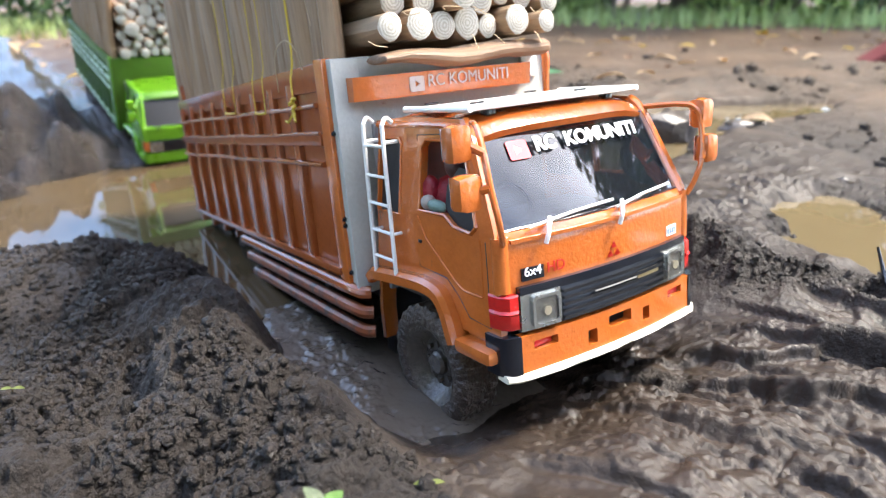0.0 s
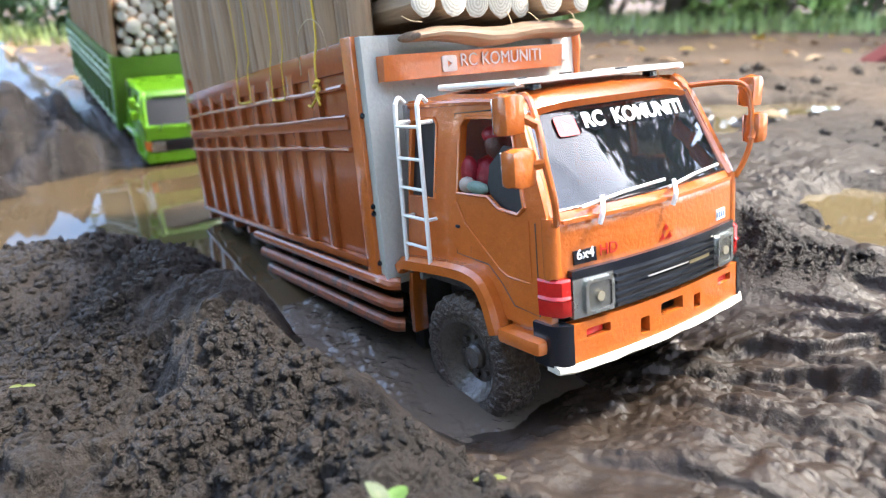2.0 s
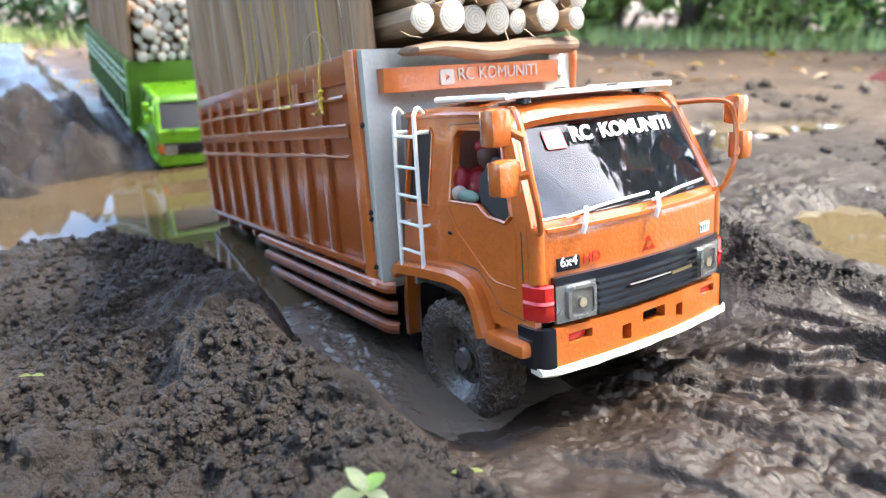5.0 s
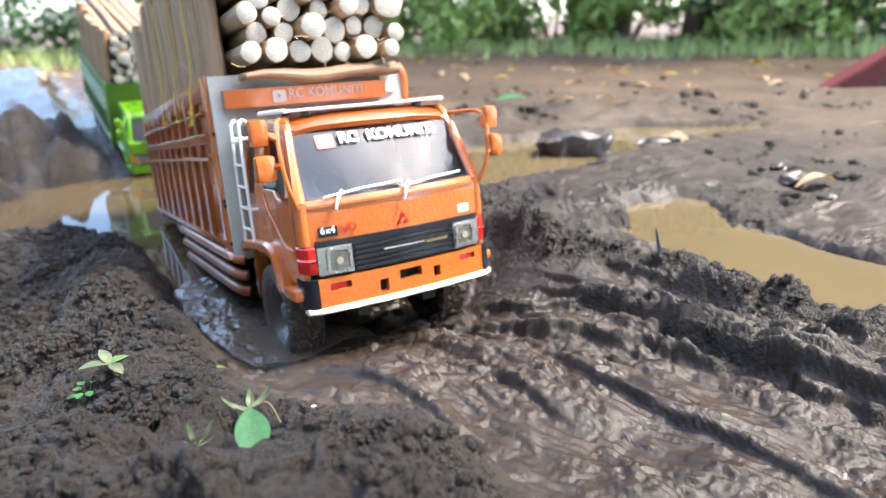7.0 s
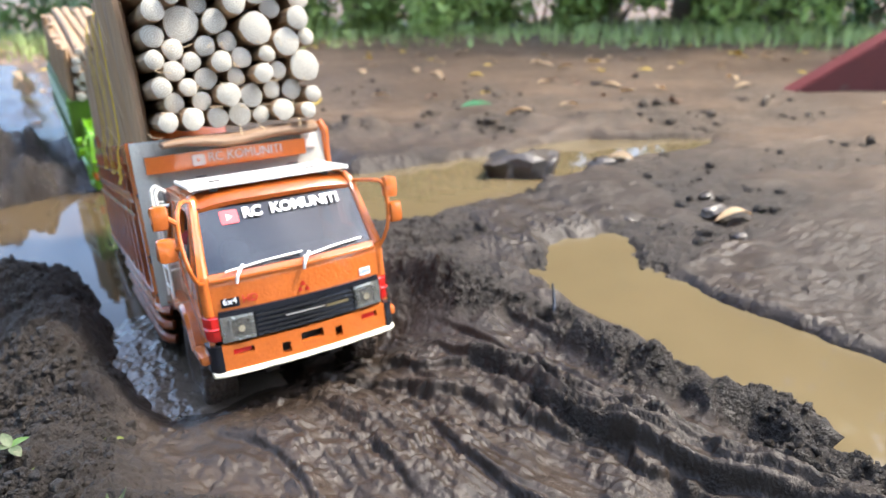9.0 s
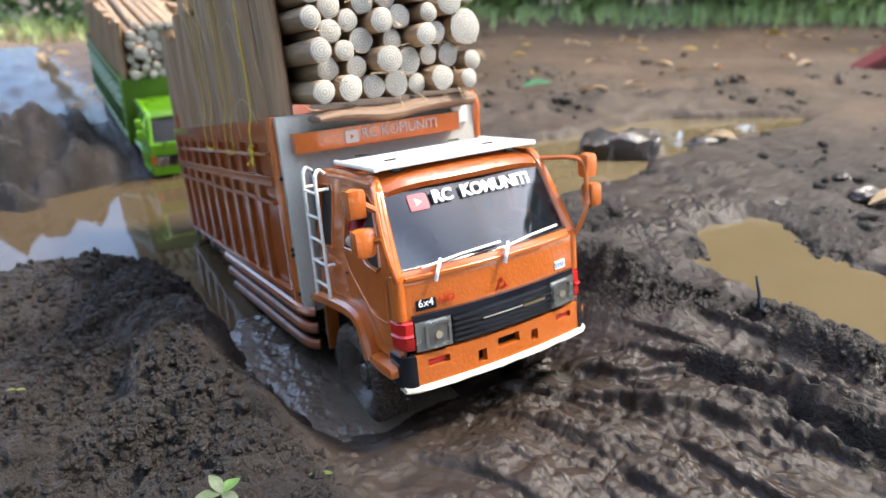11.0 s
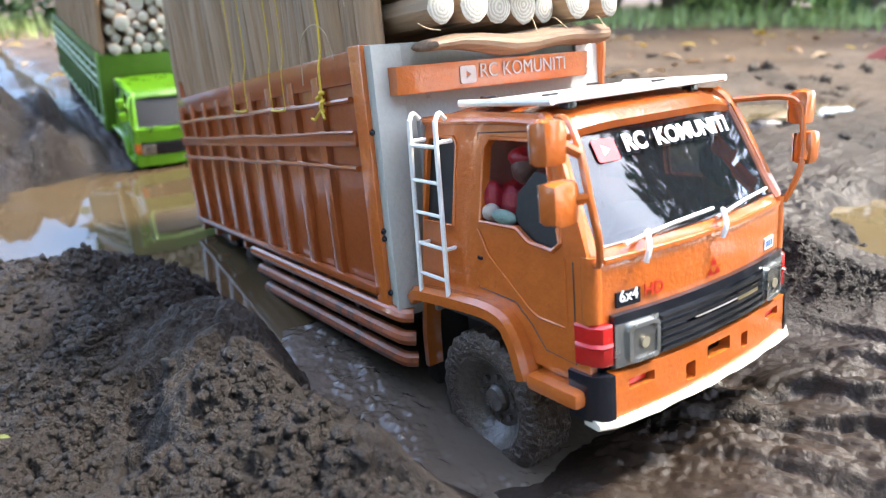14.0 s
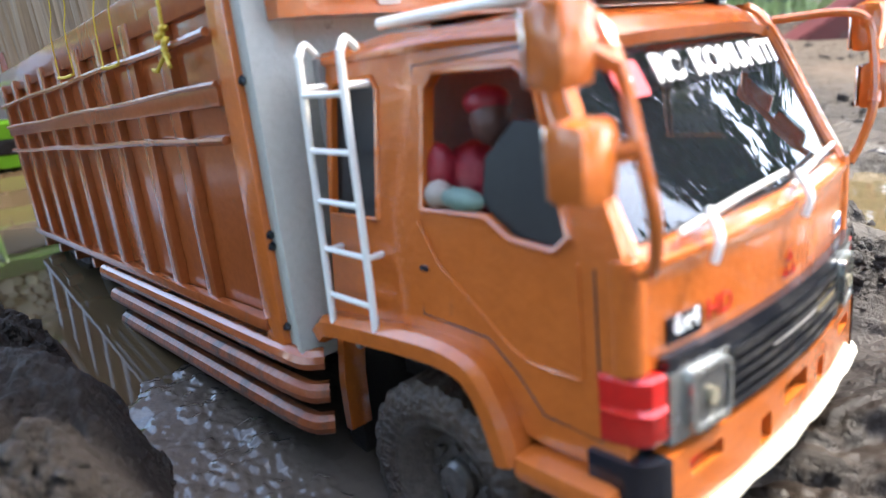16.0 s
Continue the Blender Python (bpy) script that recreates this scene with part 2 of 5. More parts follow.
    # relief in metres: crumbs of two sizes, soft swells and grain
    def cells(scale):
        n = t.nodes.new("ShaderNodeTexVoronoi")
        n.feature = "SMOOTH_F1"
        n.inputs["Scale"].default_value, n.inputs["Smoothness"].default_value, n.inputs["Detail"].default_value = scale, 0.25, 1.0
        ln.new(tc.outputs["Object"], n.inputs["Vector"])
        return n

    def scaled(value, k, add=None):
        n = t.nodes.new("ShaderNodeMath")
        n.operation = "MULTIPLY_ADD"
        n.inputs[1].default_value, n.inputs[2].default_value = k, 0.0
        ln.new(value, n.inputs[0])
        if add is not None:
            ln.new(add, n.inputs[2])
        return n.outputs[0]

    coarse, fine = cells(150), cells(400)
    crumbs_h = scaled(coarse.outputs["Distance"], -0.0042, scaled(fine.outputs["Distance"], -0.0020, scaled(grain, 0.0040, scaled(mid, 0.0050))))
    swell_h = scaled(noise_node(30, 2, 0.5), 0.0030, scaled(noise_node(140, 3, 0.6), 0.0012, scaled(grain, 0.0006)))
    cm = t.nodes.new("ShaderNodeMapRange")
    cm.inputs[3].default_value, cm.inputs[4].default_value = 0.05, 1.0
    ln.new(ca.outputs["Fac"], cm.inputs[0])
    rough_h = t.nodes.new("ShaderNodeMath")
    rough_h.operation = "MULTIPLY_ADD"
    ln.new(crumbs_h, rough_h.inputs[0])
    ln.new(cm.outputs[0], rough_h.inputs[1])
    ln.new(swell_h, rough_h.inputs[2])
    bp = t.nodes.new("ShaderNodeBump")
    bp.inputs["Distance"].default_value, bp.inputs["Strength"].default_value = 1.0, 0.9
    ln.new(rough_h.outputs[0], bp.inputs["Height"])
    ln.new(bp.outputs[0], b.inputs["Normal"])
    return m


def water_material(name, color, ripple, scale, ior=1.33):
    m = bpy.data.materials.new(name)
    m.use_nodes = True
    t, ln = m.node_tree, m.node_tree.links
    b = t.nodes["Principled BSDF"]
    tc, n, n2 = t.nodes.new("ShaderNodeTexCoord"), t.nodes.new("ShaderNodeTexNoise"), t.nodes.new("ShaderNodeTexNoise")
    n.inputs["Scale"].default_value, n.inputs["Detail"].default_value = scale, 2
    n2.inputs["Scale"].default_value = 6
    ln.new(tc.outputs["Object"], n.inputs["Vector"])
    ln.new(tc.outputs["Object"], n2.inputs["Vector"])
    mx = t.nodes.new("ShaderNodeMix")
    mx.data_type = "RGBA"
    mx.inputs[6].default_value, mx.inputs[7].default_value = (*[c * 0.8 for c in color], 1), (*[c * 1.2 for c in color], 1)
    ln.new(n2.outputs[0], mx.inputs[0])
    ln.new(mx.outputs[2], b.inputs["Base Color"])
    b.inputs["Roughness"].default_value, b.inputs["IOR"].default_value = 0.03, ior
    bp = t.nodes.new("ShaderNodeBump")
    bp.inputs["Strength"].default_value, bp.inputs["Distance"].default_value = ripple, 0.004
    ln.new(n.outputs[0], bp.inputs["Height"])
    ln.new(bp.outputs[0], b.inputs["Normal"])
    return m


WETMUD = mud_material()
PUDDLE = water_material("muddy_puddle_water", (0.105, 0.080, 0.042), 0.03, 30)
POOL = water_material("brown_pool_water", (0.062, 0.043, 0.022), 0.05, 22)
SLURRY = water_material("churned_brown_water", (0.088, 0.070, 0.054), 0.2, 110, 1.45)


# ---- mesh helpers ----
def link_mesh(name, bm, material, smooth=35):
    me = bpy.data.meshes.new(name)
    bm.normal_update()
    bm.to_mesh(me)
    bm.free()
    for mm in material if isinstance(material, (list, tuple)) else [material]:
        me.materials.append(mm)
    if smooth:
        me.shade_smooth()
        me.set_sharp_from_angle(angle=radians(smooth))
    return new(name, me)


def part(name, bm, material, parent, label=""):
    """One mesh under a thing or under a part of one."""
    ob = link_mesh(name, bm, material)
    ob.parent = parent
    return tagged(ob, label)


def thing(name, label, category, at=None, group="", kind=""):
    ob = new(name)
    ob.empty_display_size = 0.01
    ob.matrix_basis = at or Matrix()
    return tagged(ob, label, category, group, kind)


def solo(name, bm, material, label, category, at=None, group="", kind=""):
    ob = link_mesh(name, bm, material)
    ob.matrix_basis = at or Matrix()
    return tagged(ob, label, category, group, kind)


def block(lo, hi, bevel=0.001, bm=None):
    bm = bm or bmesh.new()
    c = [(a + b) / 2 for a, b in zip(lo, hi)]
    made = bmesh.ops.create_cube(bm, size=1, matrix=Matrix.LocRotScale(c, None, [abs(b - a) for a, b in zip(lo, hi)]))
    if bevel:
        edges = list({e for v in made["verts"] for e in v.link_edges})
        bmesh.ops.bevel(bm, geom=edges, offset=bevel, segments=2, affect="EDGES", profile=0.6)
    return bm


def tube(path, r, seg=8, bm=None, caps=True, r_end=None):
    """A round bar along a line of points."""
    bm = bm or bmesh.new()
    pts = [Vector(p) for p in path]
    rings, up = [], None
    for i, p in enumerate(pts):
        d = (pts[min(i + 1, len(pts) - 1)] - pts[max(i - 1, 0)]).normalized()
        side = d.orthogonal().normalized() if up is None else (up - d * up.dot(d)).normalized()
        up = side
        k = i / max(1, len(pts) - 1)
        rr = r if r_end is None else r + (r_end - r) * k
        other = d.cross(side)
        rings.append([bm.verts.new(p + rr * (math.cos(a) * side + math.sin(a) * other)) for a in [2 * math.pi * n / seg for n in range(seg)]])
    for a, b in zip(rings, rings[1:]):
        for n in range(seg):
            bm.faces.new((a[n], a[(n + 1) % seg], b[(n + 1) % seg], b[n]))
    if caps:
        bm.faces.new(rings[0][::-1])
        bm.faces.new(rings[-1])
    return bm


def smooth_path(points, steps=6):
    """Points along a soft curve through the given ones."""
    p = [Vector(v) for v in points]
    p = [2 * p[0] - p[1]] + p + [2 * p[-1] - p[-2]]
    out = []
    for a, b, c, d in zip(p, p[1:], p[2:], p[3:]):
        for n in range(steps):
            t = n / steps
            out.append(0.5 * (2 * b + (c - a) * t + (2 * a - 5 * b + 4 * c - d) * t * t + (3 * b - a - 3 * c + d) * t ** 3))
    return out + [p[-2]]


def plate(outer, holes, place, thick, bevel=0.0):
    """A sheet with openings: outlines in 2D, place(u, v, w) lays them in space, thick is its depth along w."""
    bm = bmesh.new()
    for loop in [outer, *holes]:
        vs = [bm.verts.new((u, v, 0)) for u, v in loop]
        for a, b in zip(vs, vs[1:] + vs[:1]):
            bm.edges.new((a, b))
    bmesh.ops.triangle_fill(bm, edges=bm.edges[:], use_beauty=True, use_dissolve=False)
    faces = bm.faces[:]
    made = bmesh.ops.extrude_face_region(bm, geom=faces)
    for v in [g for g in made["geom"] if isinstance(g, bmesh.types.BMVert)]:
        v.co.z = 1.0
    for v in bm.verts:
        v.co = Vector(place(v.co.x, v.co.y, thick if v.co.z > 0.5 else 0.0))
    bmesh.ops.recalc_face_normals(bm, faces=bm.faces[:])
    return bm


def rounded(u0, v0, u1, v1, r, n=4):
    out = []
    for cx, cy, a0 in ((u1 - r, v1 - r, 0), (u0 + r, v1 - r, 90), (u0 + r, v0 + r, 180), (u1 - r, v0 + r, 270)):
        out += [(cx + r * math.cos(radians(a0 + 90 * k / n)), cy + r * math.sin(radians(a0 + 90 * k / n))) for k in range(n + 1)]
    return out


def words(text, size, material, name, parent, m, depth=0.0003, fat=0.0):
    cu = bpy.data.curves.new(name, "FONT")
    cu.body, cu.size, cu.extrude, cu.align_x, cu.align_y, cu.offset = text, size, depth, "LEFT", "BOTTOM", fat
    tmp = new(name, cu)
    me = bpy.data.meshes.new_from_object(tmp.evaluated_get(bpy.context.evaluated_depsgraph_get()))
    bpy.data.objects.remove(tmp)
    me.materials.clear()
    me.materials.append(material)
    ob = new(name, me)
    ob.parent = parent
    ob.matrix_basis = m
    return ob


# ---- ground ----
def lattice(ix, iy, seed):
    h = np.sin(ix * 127.1 + iy * 311.7 + seed * 74.7) * 43758.5453
    return h - np.floor(h)


def vnoise(x, y, seed=0):
    ix, iy = np.floor(x), np.floor(y)
    fx, fy = x - ix, y - iy
    fx, fy = fx * fx * fx * (fx * (fx * 6 - 15) + 10), fy * fy * fy * (fy * (fy * 6 - 15) + 10)
    a, b = lattice(ix, iy, seed), lattice(ix + 1, iy, seed)
    c, d = lattice(ix, iy + 1, seed), lattice(ix + 1, iy + 1, seed)
    return ((a + (b - a) * fx) * (1 - fy) + (c + (d - c) * fx) * fy) * 2 - 1


def fbm(x, y, octaves, seed=0, gain=0.5):
    total, amp = 0, 1.0
    for o in range(octaves):
        c, s = math.cos(o * 0.9 + 0.3), math.sin(o * 0.9 + 0.3)
        total = total + amp * vnoise((x * c - y * s) * 2.03 ** o, (x * s + y * c) * 2.03 ** o, seed + o)
        amp *= gain
    return total


def clumps(x, y, seed=0, round_off=0.5):
    """Clods of uneven size: 0 in the gaps, up to 1 on top. A low round_off gives blocky ones."""
    ix, iy = np.floor(x), np.floor(y)
    best = np.zeros_like(x)
    for dx in (-1, 0, 1):
        for dy in (-1, 0, 1):
            cx, cy = ix + dx, iy + dy
            px, py = cx + 0.1 + 0.8 * lattice(cx, cy, seed), cy + 0.1 + 0.8 * lattice(cx, cy, seed + 3)
            size = 0.40 + 0.55 * lattice(cx, cy, seed + 5)
            tall = 0.30 + 0.70 * lattice(cx, cy, seed + 7)
            turn = 3.14 * lattice(cx, cy, seed + 9)
            u, v = (x - px) * np.cos(turn) + (y - py) * np.sin(turn), (y - py) * np.cos(turn) - (x - px) * np.sin(turn)
            d = (u ** 2 + 1.9 * v ** 2) / size ** 2
            best = np.maximum(best, tall * np.clip(1 - d, 0, 1) ** round_off)
    return best


def scarps(u, v, seed):
    """Slabs of pressed mud: a sharp rise on one side, a long smooth fall on the other."""
    s = u + 0.55 * fbm(u * 0.32, v * 0.28, 2, seed) + 0.07 * fbm(u * 1.2, v * 1.6, 3, seed + 4)
    k, f = np.floor(s), s - np.floor(s)
    tall = np.clip(0.5 + 1.0 * vnoise(v * 0.7, k * 7.3, seed + 8) + 0.4 * fbm(u * 0.7, v * 1.2, 2, seed + 12), 0, 1.2)
    return tall * ramp(0, 0.10, f) * (1 - f) ** 0.8


def ramp(a, b, v):
    t = np.clip((v - a) / (b - a), 0, 1)
    return t * t * (3 - 2 * t)


def ground_parts(x, y):
    """Height of the mud, how crumbly and how wet it is."""
    wx = x + 0.018 * fbm(x * 9, y * 9, 3, 11)
    wy = y + 0.018 * fbm(x * 9, y * 9, 3, 23)
    far = ramp(1.2, 3.0, np.hypot(x - 0.1, y))
    field = -0.022 + 0.012 * fbm(x * 1.6, y * 1.6, 3, 5) + far * 0.03 * fbm(x * 0.35, y * 0.35, 2, 9)
    # the rut in which the truck stands, deeper towards the pool behind
    floor = np.interp(wy, [-1.6, -0.7, -0.3, -0.12, -0.03, 0.1, 0.3, 0.8, 1.02, 1.15, 1.5], [-0.03, -0.03, -0.043, -0.047, -0.072, -0.112, -0.13, -0.15, -0.13, -0.09, -0.02])
    # bank beside the rut
    crest = np.interp(wy, [-1.2, -0.45, -0.27, -0.1, 0.0, 0.2, 0.45, 0.59, 0.66, 0.8], [0.0, 0.03, 0.034, 0.0, -0.006, -0.02, -0.045, -0.055, -0.10, -0.14])
    left = crest - 0.040 * ramp(-0.25, -0.36, wx) * ramp(-0.25, 0.05, wy) * ramp(0.60, 0.34, wy)
    pool = ramp(0.62, 0.78, wy) * ramp(1.22, 1.02, wy + 0.12 * (wx + 0.2)) * ramp(-1.1, -0.9, wx) * ramp(0.42, 0.28, wx)
    back = np.interp(wy, [0.9, 1.1, 1.35, 1.8, 2.4, 3.5], [-0.12, -0.05, 0.025, 0.03, 0.0, -0.01]) + 0.04 * fbm(x * 6, y * 6, 3, 31, 0.6) * ramp(-0.12, -0.24, wx)
    back = back + (0.020 * fbm(x * 17, y * 17, 3, 37, 0.6) + 0.045 * clumps(x * 11, y * 11, 35, 0.4) - 0.02) * ramp(-0.14, -0.22, wx) * ramp(1.9, 1.5, wy)
    # a smooth wet slope of slurry beside the second truck, tilted to the open sky
    slope = ramp(0.20, 0.12, np.abs(wx + 0.275 + 0.03 * (wy - 1.6))) * ramp(1.38, 1.55, wy) * ramp(3.4, 3.0, wy)
    back = back * (1 - slope) + slope * (np.interp(wy, [1.4, 2.7, 3.4], [-0.02, 0.085, 0.03]) + 0.006 * fbm(x * 15, y * 11, 3, 39))
    left = np.where(wy > 0.7, left + (back - left) * ramp(0.75, 1.05, wy), left)
    # field with two puddles and the ridge pressed up beside them
    hollow = ramp(0.100, 0.050, np.abs(wx - 0.425 - 0.075 * ramp(-0.02, 0.13, wy))) * ramp(0.155, 0.07, wy) * ramp(-0.95, -0.6, wy)
    ridge_x = 0.285 - 0.06 * ramp(-0.10, 0.06, wy)
    ridge = np.exp(-((wx - ridge_x) / 0.032) ** 2) * ramp(0.24, 0.10, wy) * ramp(-0.9, -0.6, wy)
    middle = np.interp(wx, [0.2, 0.36, 0.7, 1.0, 1.3], [0.56, 0.55, 0.555, 0.585, 0.49])
    half = np.interp(wx, [0.2, 0.36, 0.55, 0.7, 0.85, 1.05, 1.3], [0.19, 0.185, 0.165, 0.125, 0.135, 0.125, 0.03])
    hollow2 = ramp(1.18, 0.72, np.abs(wy - middle) / half) * ramp(0.18, 0.32, wx) * ramp(1.36, 1.28, wx)
    bank = np.exp(-((wy - 0.93 + 0.33 * (wx - 0.7)) / 0.085) ** 2) * ramp(0.2, 0.45, wx) * ramp(1.7, 1.3, wx)
    right = field - 0.012 * ramp(0.45, 0.2, wx) * ramp(0.3, 0.0, wy) + 0.024 * ridge * (1 + 0.7 * fbm(x * 24, y * 24, 2, 3)) - 0.055 * hollow - 0.055 * hollow2 + 0.034 * bank * (1 + 0.5 * fbm(x * 9, y * 9, 3, 8))
    w_left, w_right = ramp(-0.150, -0.245, wx - 0.07 * ramp(-0.10, -0.26, wy)), ramp(0.08, 0.21, wx)
    z = floor * (1 - w_left) * (1 - w_right) + left * w_left + right * w_right
    behind = ramp(1.1, 1.6, wy)
    z = z * (1 - behind * (1 - w_left)) + field * behind * (1 - w_left)
    z = z - 0.10 * pool * ramp(-0.16, -0.03, z)
    # tyre tracks and slabs of pressed mud that run out of the rut towards the front
    tracks = ramp(0.05, -0.08, wy) * ramp(-0.15, -0.05, wx) * ramp(0.30, 0.24, wx) * ramp(-1.3, -0.9, wy)
    u, v = x * 0.97 + y * 0.24 + 0.02 * fbm(x * 5, y * 5, 2, 49), -x * 0.24 + y * 0.97
    big, small = scarps(u * 17, v * 5.5, 41), scarps(u * 46, v * 14, 45)
    tiny = scarps(u * 105, v * 40, 47)
    slick = ramp(-0.1, 0.5, fbm(u * 9, v * 3, 2, 58))
    z = z + tracks * (0.020 * big + 0.008 * small * (0.5 + big) * (1 - 0.5 * slick) + 0.0028 * tiny - 0.012)
    # two ledges where the tyres cut into the field
    ledge = np.interp(wy, [-1.0, -0.45, -0.38, -0.29, -0.22, -0.15, -0.07, -0.03, 0.02], [0.25, 0.195, 0.178, 0.155, 0.13, 0.105, 0.065, 0.04, 0.0]) + 0.010 * fbm(x * 34, y * 34, 3, 63)
    cut = ramp(-0.9, -0.5, wy) * ramp(0.04, -0.03, wy)
    step1, step2 = ramp(-0.004, 0.004, x - ledge), ramp(-0.004, 0.004, x - ledge - 0.042 - 0.02 * vnoise(y * 12, y * 0, 65))
    z = z + cut * (0.013 * step1 * ramp(0.13, 0.02, x - ledge) + 0.013 * step2 * ramp(0.09, 0.01, x - ledge - 0.042))
    lip = cut * (np.exp(-((x - ledge - 0.010) / 0.012) ** 2) + 0.7 * np.exp(-((x - ledge - 0.055) / 0.012) ** 2))
    clotted = ramp(0.35, 0.9, fbm(u * 26, v * 12, 3, 57) + 0.25)
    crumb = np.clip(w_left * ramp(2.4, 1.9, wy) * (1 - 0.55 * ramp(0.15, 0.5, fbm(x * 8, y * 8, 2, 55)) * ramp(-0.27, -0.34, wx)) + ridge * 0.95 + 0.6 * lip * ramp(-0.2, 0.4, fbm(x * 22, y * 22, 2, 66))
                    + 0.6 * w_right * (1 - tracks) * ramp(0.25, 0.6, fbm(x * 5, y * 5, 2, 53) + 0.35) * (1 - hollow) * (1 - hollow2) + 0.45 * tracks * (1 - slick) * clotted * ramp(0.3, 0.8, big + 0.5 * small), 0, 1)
    under = ramp(-0.088, -0.100, z) * ramp(0.62, 0.5, wy)
    z = z - 0.012 * under
    heap = np.exp(-((wx - 0.235) / 0.06) ** 2 - ((wy - 0.095) / 0.09) ** 2)
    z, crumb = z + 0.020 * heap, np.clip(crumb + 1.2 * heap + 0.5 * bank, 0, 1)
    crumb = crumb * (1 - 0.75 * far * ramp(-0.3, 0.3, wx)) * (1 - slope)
    wet = np.clip(tracks * (0.06 + 0.16 * slick) + 0.3 * ramp(-0.06, -0.1, z) + 0.25 * pool + 0.2 * hollow + 0.2 * hollow2 + 0.30 * ramp(1.0, 1.2, wy) * w_left * ramp(3.0, 2.2, wy), 0, 0.4) + 0.6 * slope - 0.06 * crumb - 0.1 * far - 0.2 * ramp(0.42, 0.75, np.hypot(x - 0.1, y)) * ramp(0.3, 0.5, wx)
    # the ruts die out into the field away from the trucks
    out = np.maximum(ramp(-1.0, -1.9, y), ramp(-0.9, -1.9, x))
    return z * (1 - out) + field * out, crumb, wet


def relief(x, y, crumb, near):
    wx = x + 0.006 * fbm(x * 40, y * 40, 2, 91) + 0.0016 * fbm(x * 170, y * 170, 2, 94)
    wy = y + 0.006 * fbm(x * 40, y * 40, 2, 93) + 0.0016 * fbm(x * 170, y * 170, 2, 95)
    lumps = fbm(wx * 21, wy * 21, 4, 61, 0.5)
    clods = clumps(wx * 24, wy * 24, 67, 0.30)
    nuts = clumps(wx * 58, wy * 58, 69, 0.34)
    grit = clumps(wx * 125, wy * 125, 72, 0.40)
    grain = clumps(wx * 250, wy * 250, 74, 0.5)
    soft = fbm(x * 18, y * 18, 4, 73, 0.5)
    pits = ramp(0.35, 0.8, fbm(wx * 30, wy * 30, 3, 97, 0.5) + 0.2)
    patch = 0.35 + 0.65 * ramp(-0.35, 0.35, fbm(x * 13, y * 13, 2, 99))
    rough = 0.006 * lumps + 0.012 * fbm(wx * 10, wy * 10, 2, 59) * ramp(0.3, -0.1, wx) + patch * (0.0095 * np.minimum(clods, 0.8) + 0.0062 * nuts) + 0.0036 * grit + 0.0020 * grain - 0.0125 - 0.011 * pits
    even = 0.0036 * soft + 0.0014 * fbm(wx * 42, wy * 42, 2, 79, 0.5) + 0.0060 * nuts * ramp(0.15, 0.6, fbm(x * 12, y * 12, 2, 87)) + 0.0028 * grit * ramp(0.0, 0.5, fbm(x * 17, y * 17, 2, 88)) + 0.0012 * grain * ramp(-0.1, 0.4, fbm(x * 23, y * 23, 2, 89))
    return near * (crumb * rough + (1 - crumb) * even)


def ground_height(x, y):
    x, y = np.atleast_1d(np.asarray(x, float)), np.atleast_1d(np.asarray(y, float))
    z, crumb, wet = ground_parts(x, y)
    return z + relief(x, y, crumb, 1.0)


def stretched(lo, hi, step, reach):
    """Even steps in the middle, growing ones out to the horizon, faster the farther."""
    mid = np.arange(lo, hi, step)
    out, s, d = [], step, 0.0
    while d < reach:
        s *= 1.03 if d < 3.2 else 1.16
        d += s
        out.append(d)
    out = np.array(out)
    return np.concatenate([lo - out[::-1], mid, mid[-1] + out])


def dry_sunlit(x, y):
    """The open field pales away from the trucks: drier soil plus sunlight put into colour."""
    reach = np.hypot(x - 0.1, y)
    return (0.5 * ramp(0.55, 1.6, reach) + 0.5 * ramp(1.9, 4.2, reach)) * ramp(0.12, 0.6, x + 0.25 * y)


def build_ground():
    ux, uy = stretched(-0.50, 0.50, 0.0018, 70), stretched(-0.58, 0.60, 0.0018, 70)
    gx, gy = np.meshgrid(ux, uy)
    z, crumb, wet = ground_parts(gx, gy)
    outside = np.maximum(np.maximum(-0.50 - gx, gx - 0.50), np.maximum(-0.58 - gy, gy - 0.60))
    z = z + relief(gx, gy, crumb, 1.0) * (0.65 + 0.35 * ramp(0.5, 0.1, outside)) * (0.1 + 0.9 * ramp(3.5, 1.6, np.hypot(gx, gy)))
    co = np.stack([gx, gy, z], -1).reshape(-1, 3)
    i = np.arange(gx.size).reshape(gx.shape)
    quads = np.stack([i[:-1, :-1], i[:-1, 1:], i[1:, 1:], i[1:, :-1]], -1).reshape(-1, 4)
    me = bpy.data.meshes.new("ground")
    me.vertices.add(gx.size)
    me.vertices.foreach_set("co", co.ravel())
    me.loops.add(quads.size)
    me.loops.foreach_set("vertex_index", quads.ravel())
    me.polygons.add(len(quads))
    me.polygons.foreach_set("loop_start", np.arange(0, quads.size, 4))
    me.update(calc_edges=True)
    me.attributes.new("wet", "FLOAT", "POINT").data.foreach_set("value", wet.ravel())
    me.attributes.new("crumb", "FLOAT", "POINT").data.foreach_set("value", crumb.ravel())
    me.attributes.new("dry", "FLOAT", "POINT").data.foreach_set("value", dry_sunlit(gx, gy).ravel())
    me.shade_smooth()
    me.materials.append(WETMUD)
    return tagged(new("ground", me), "churned wet brown mud with ruts, banks and tyre tracks", "ground", kind="structure")


build_ground()


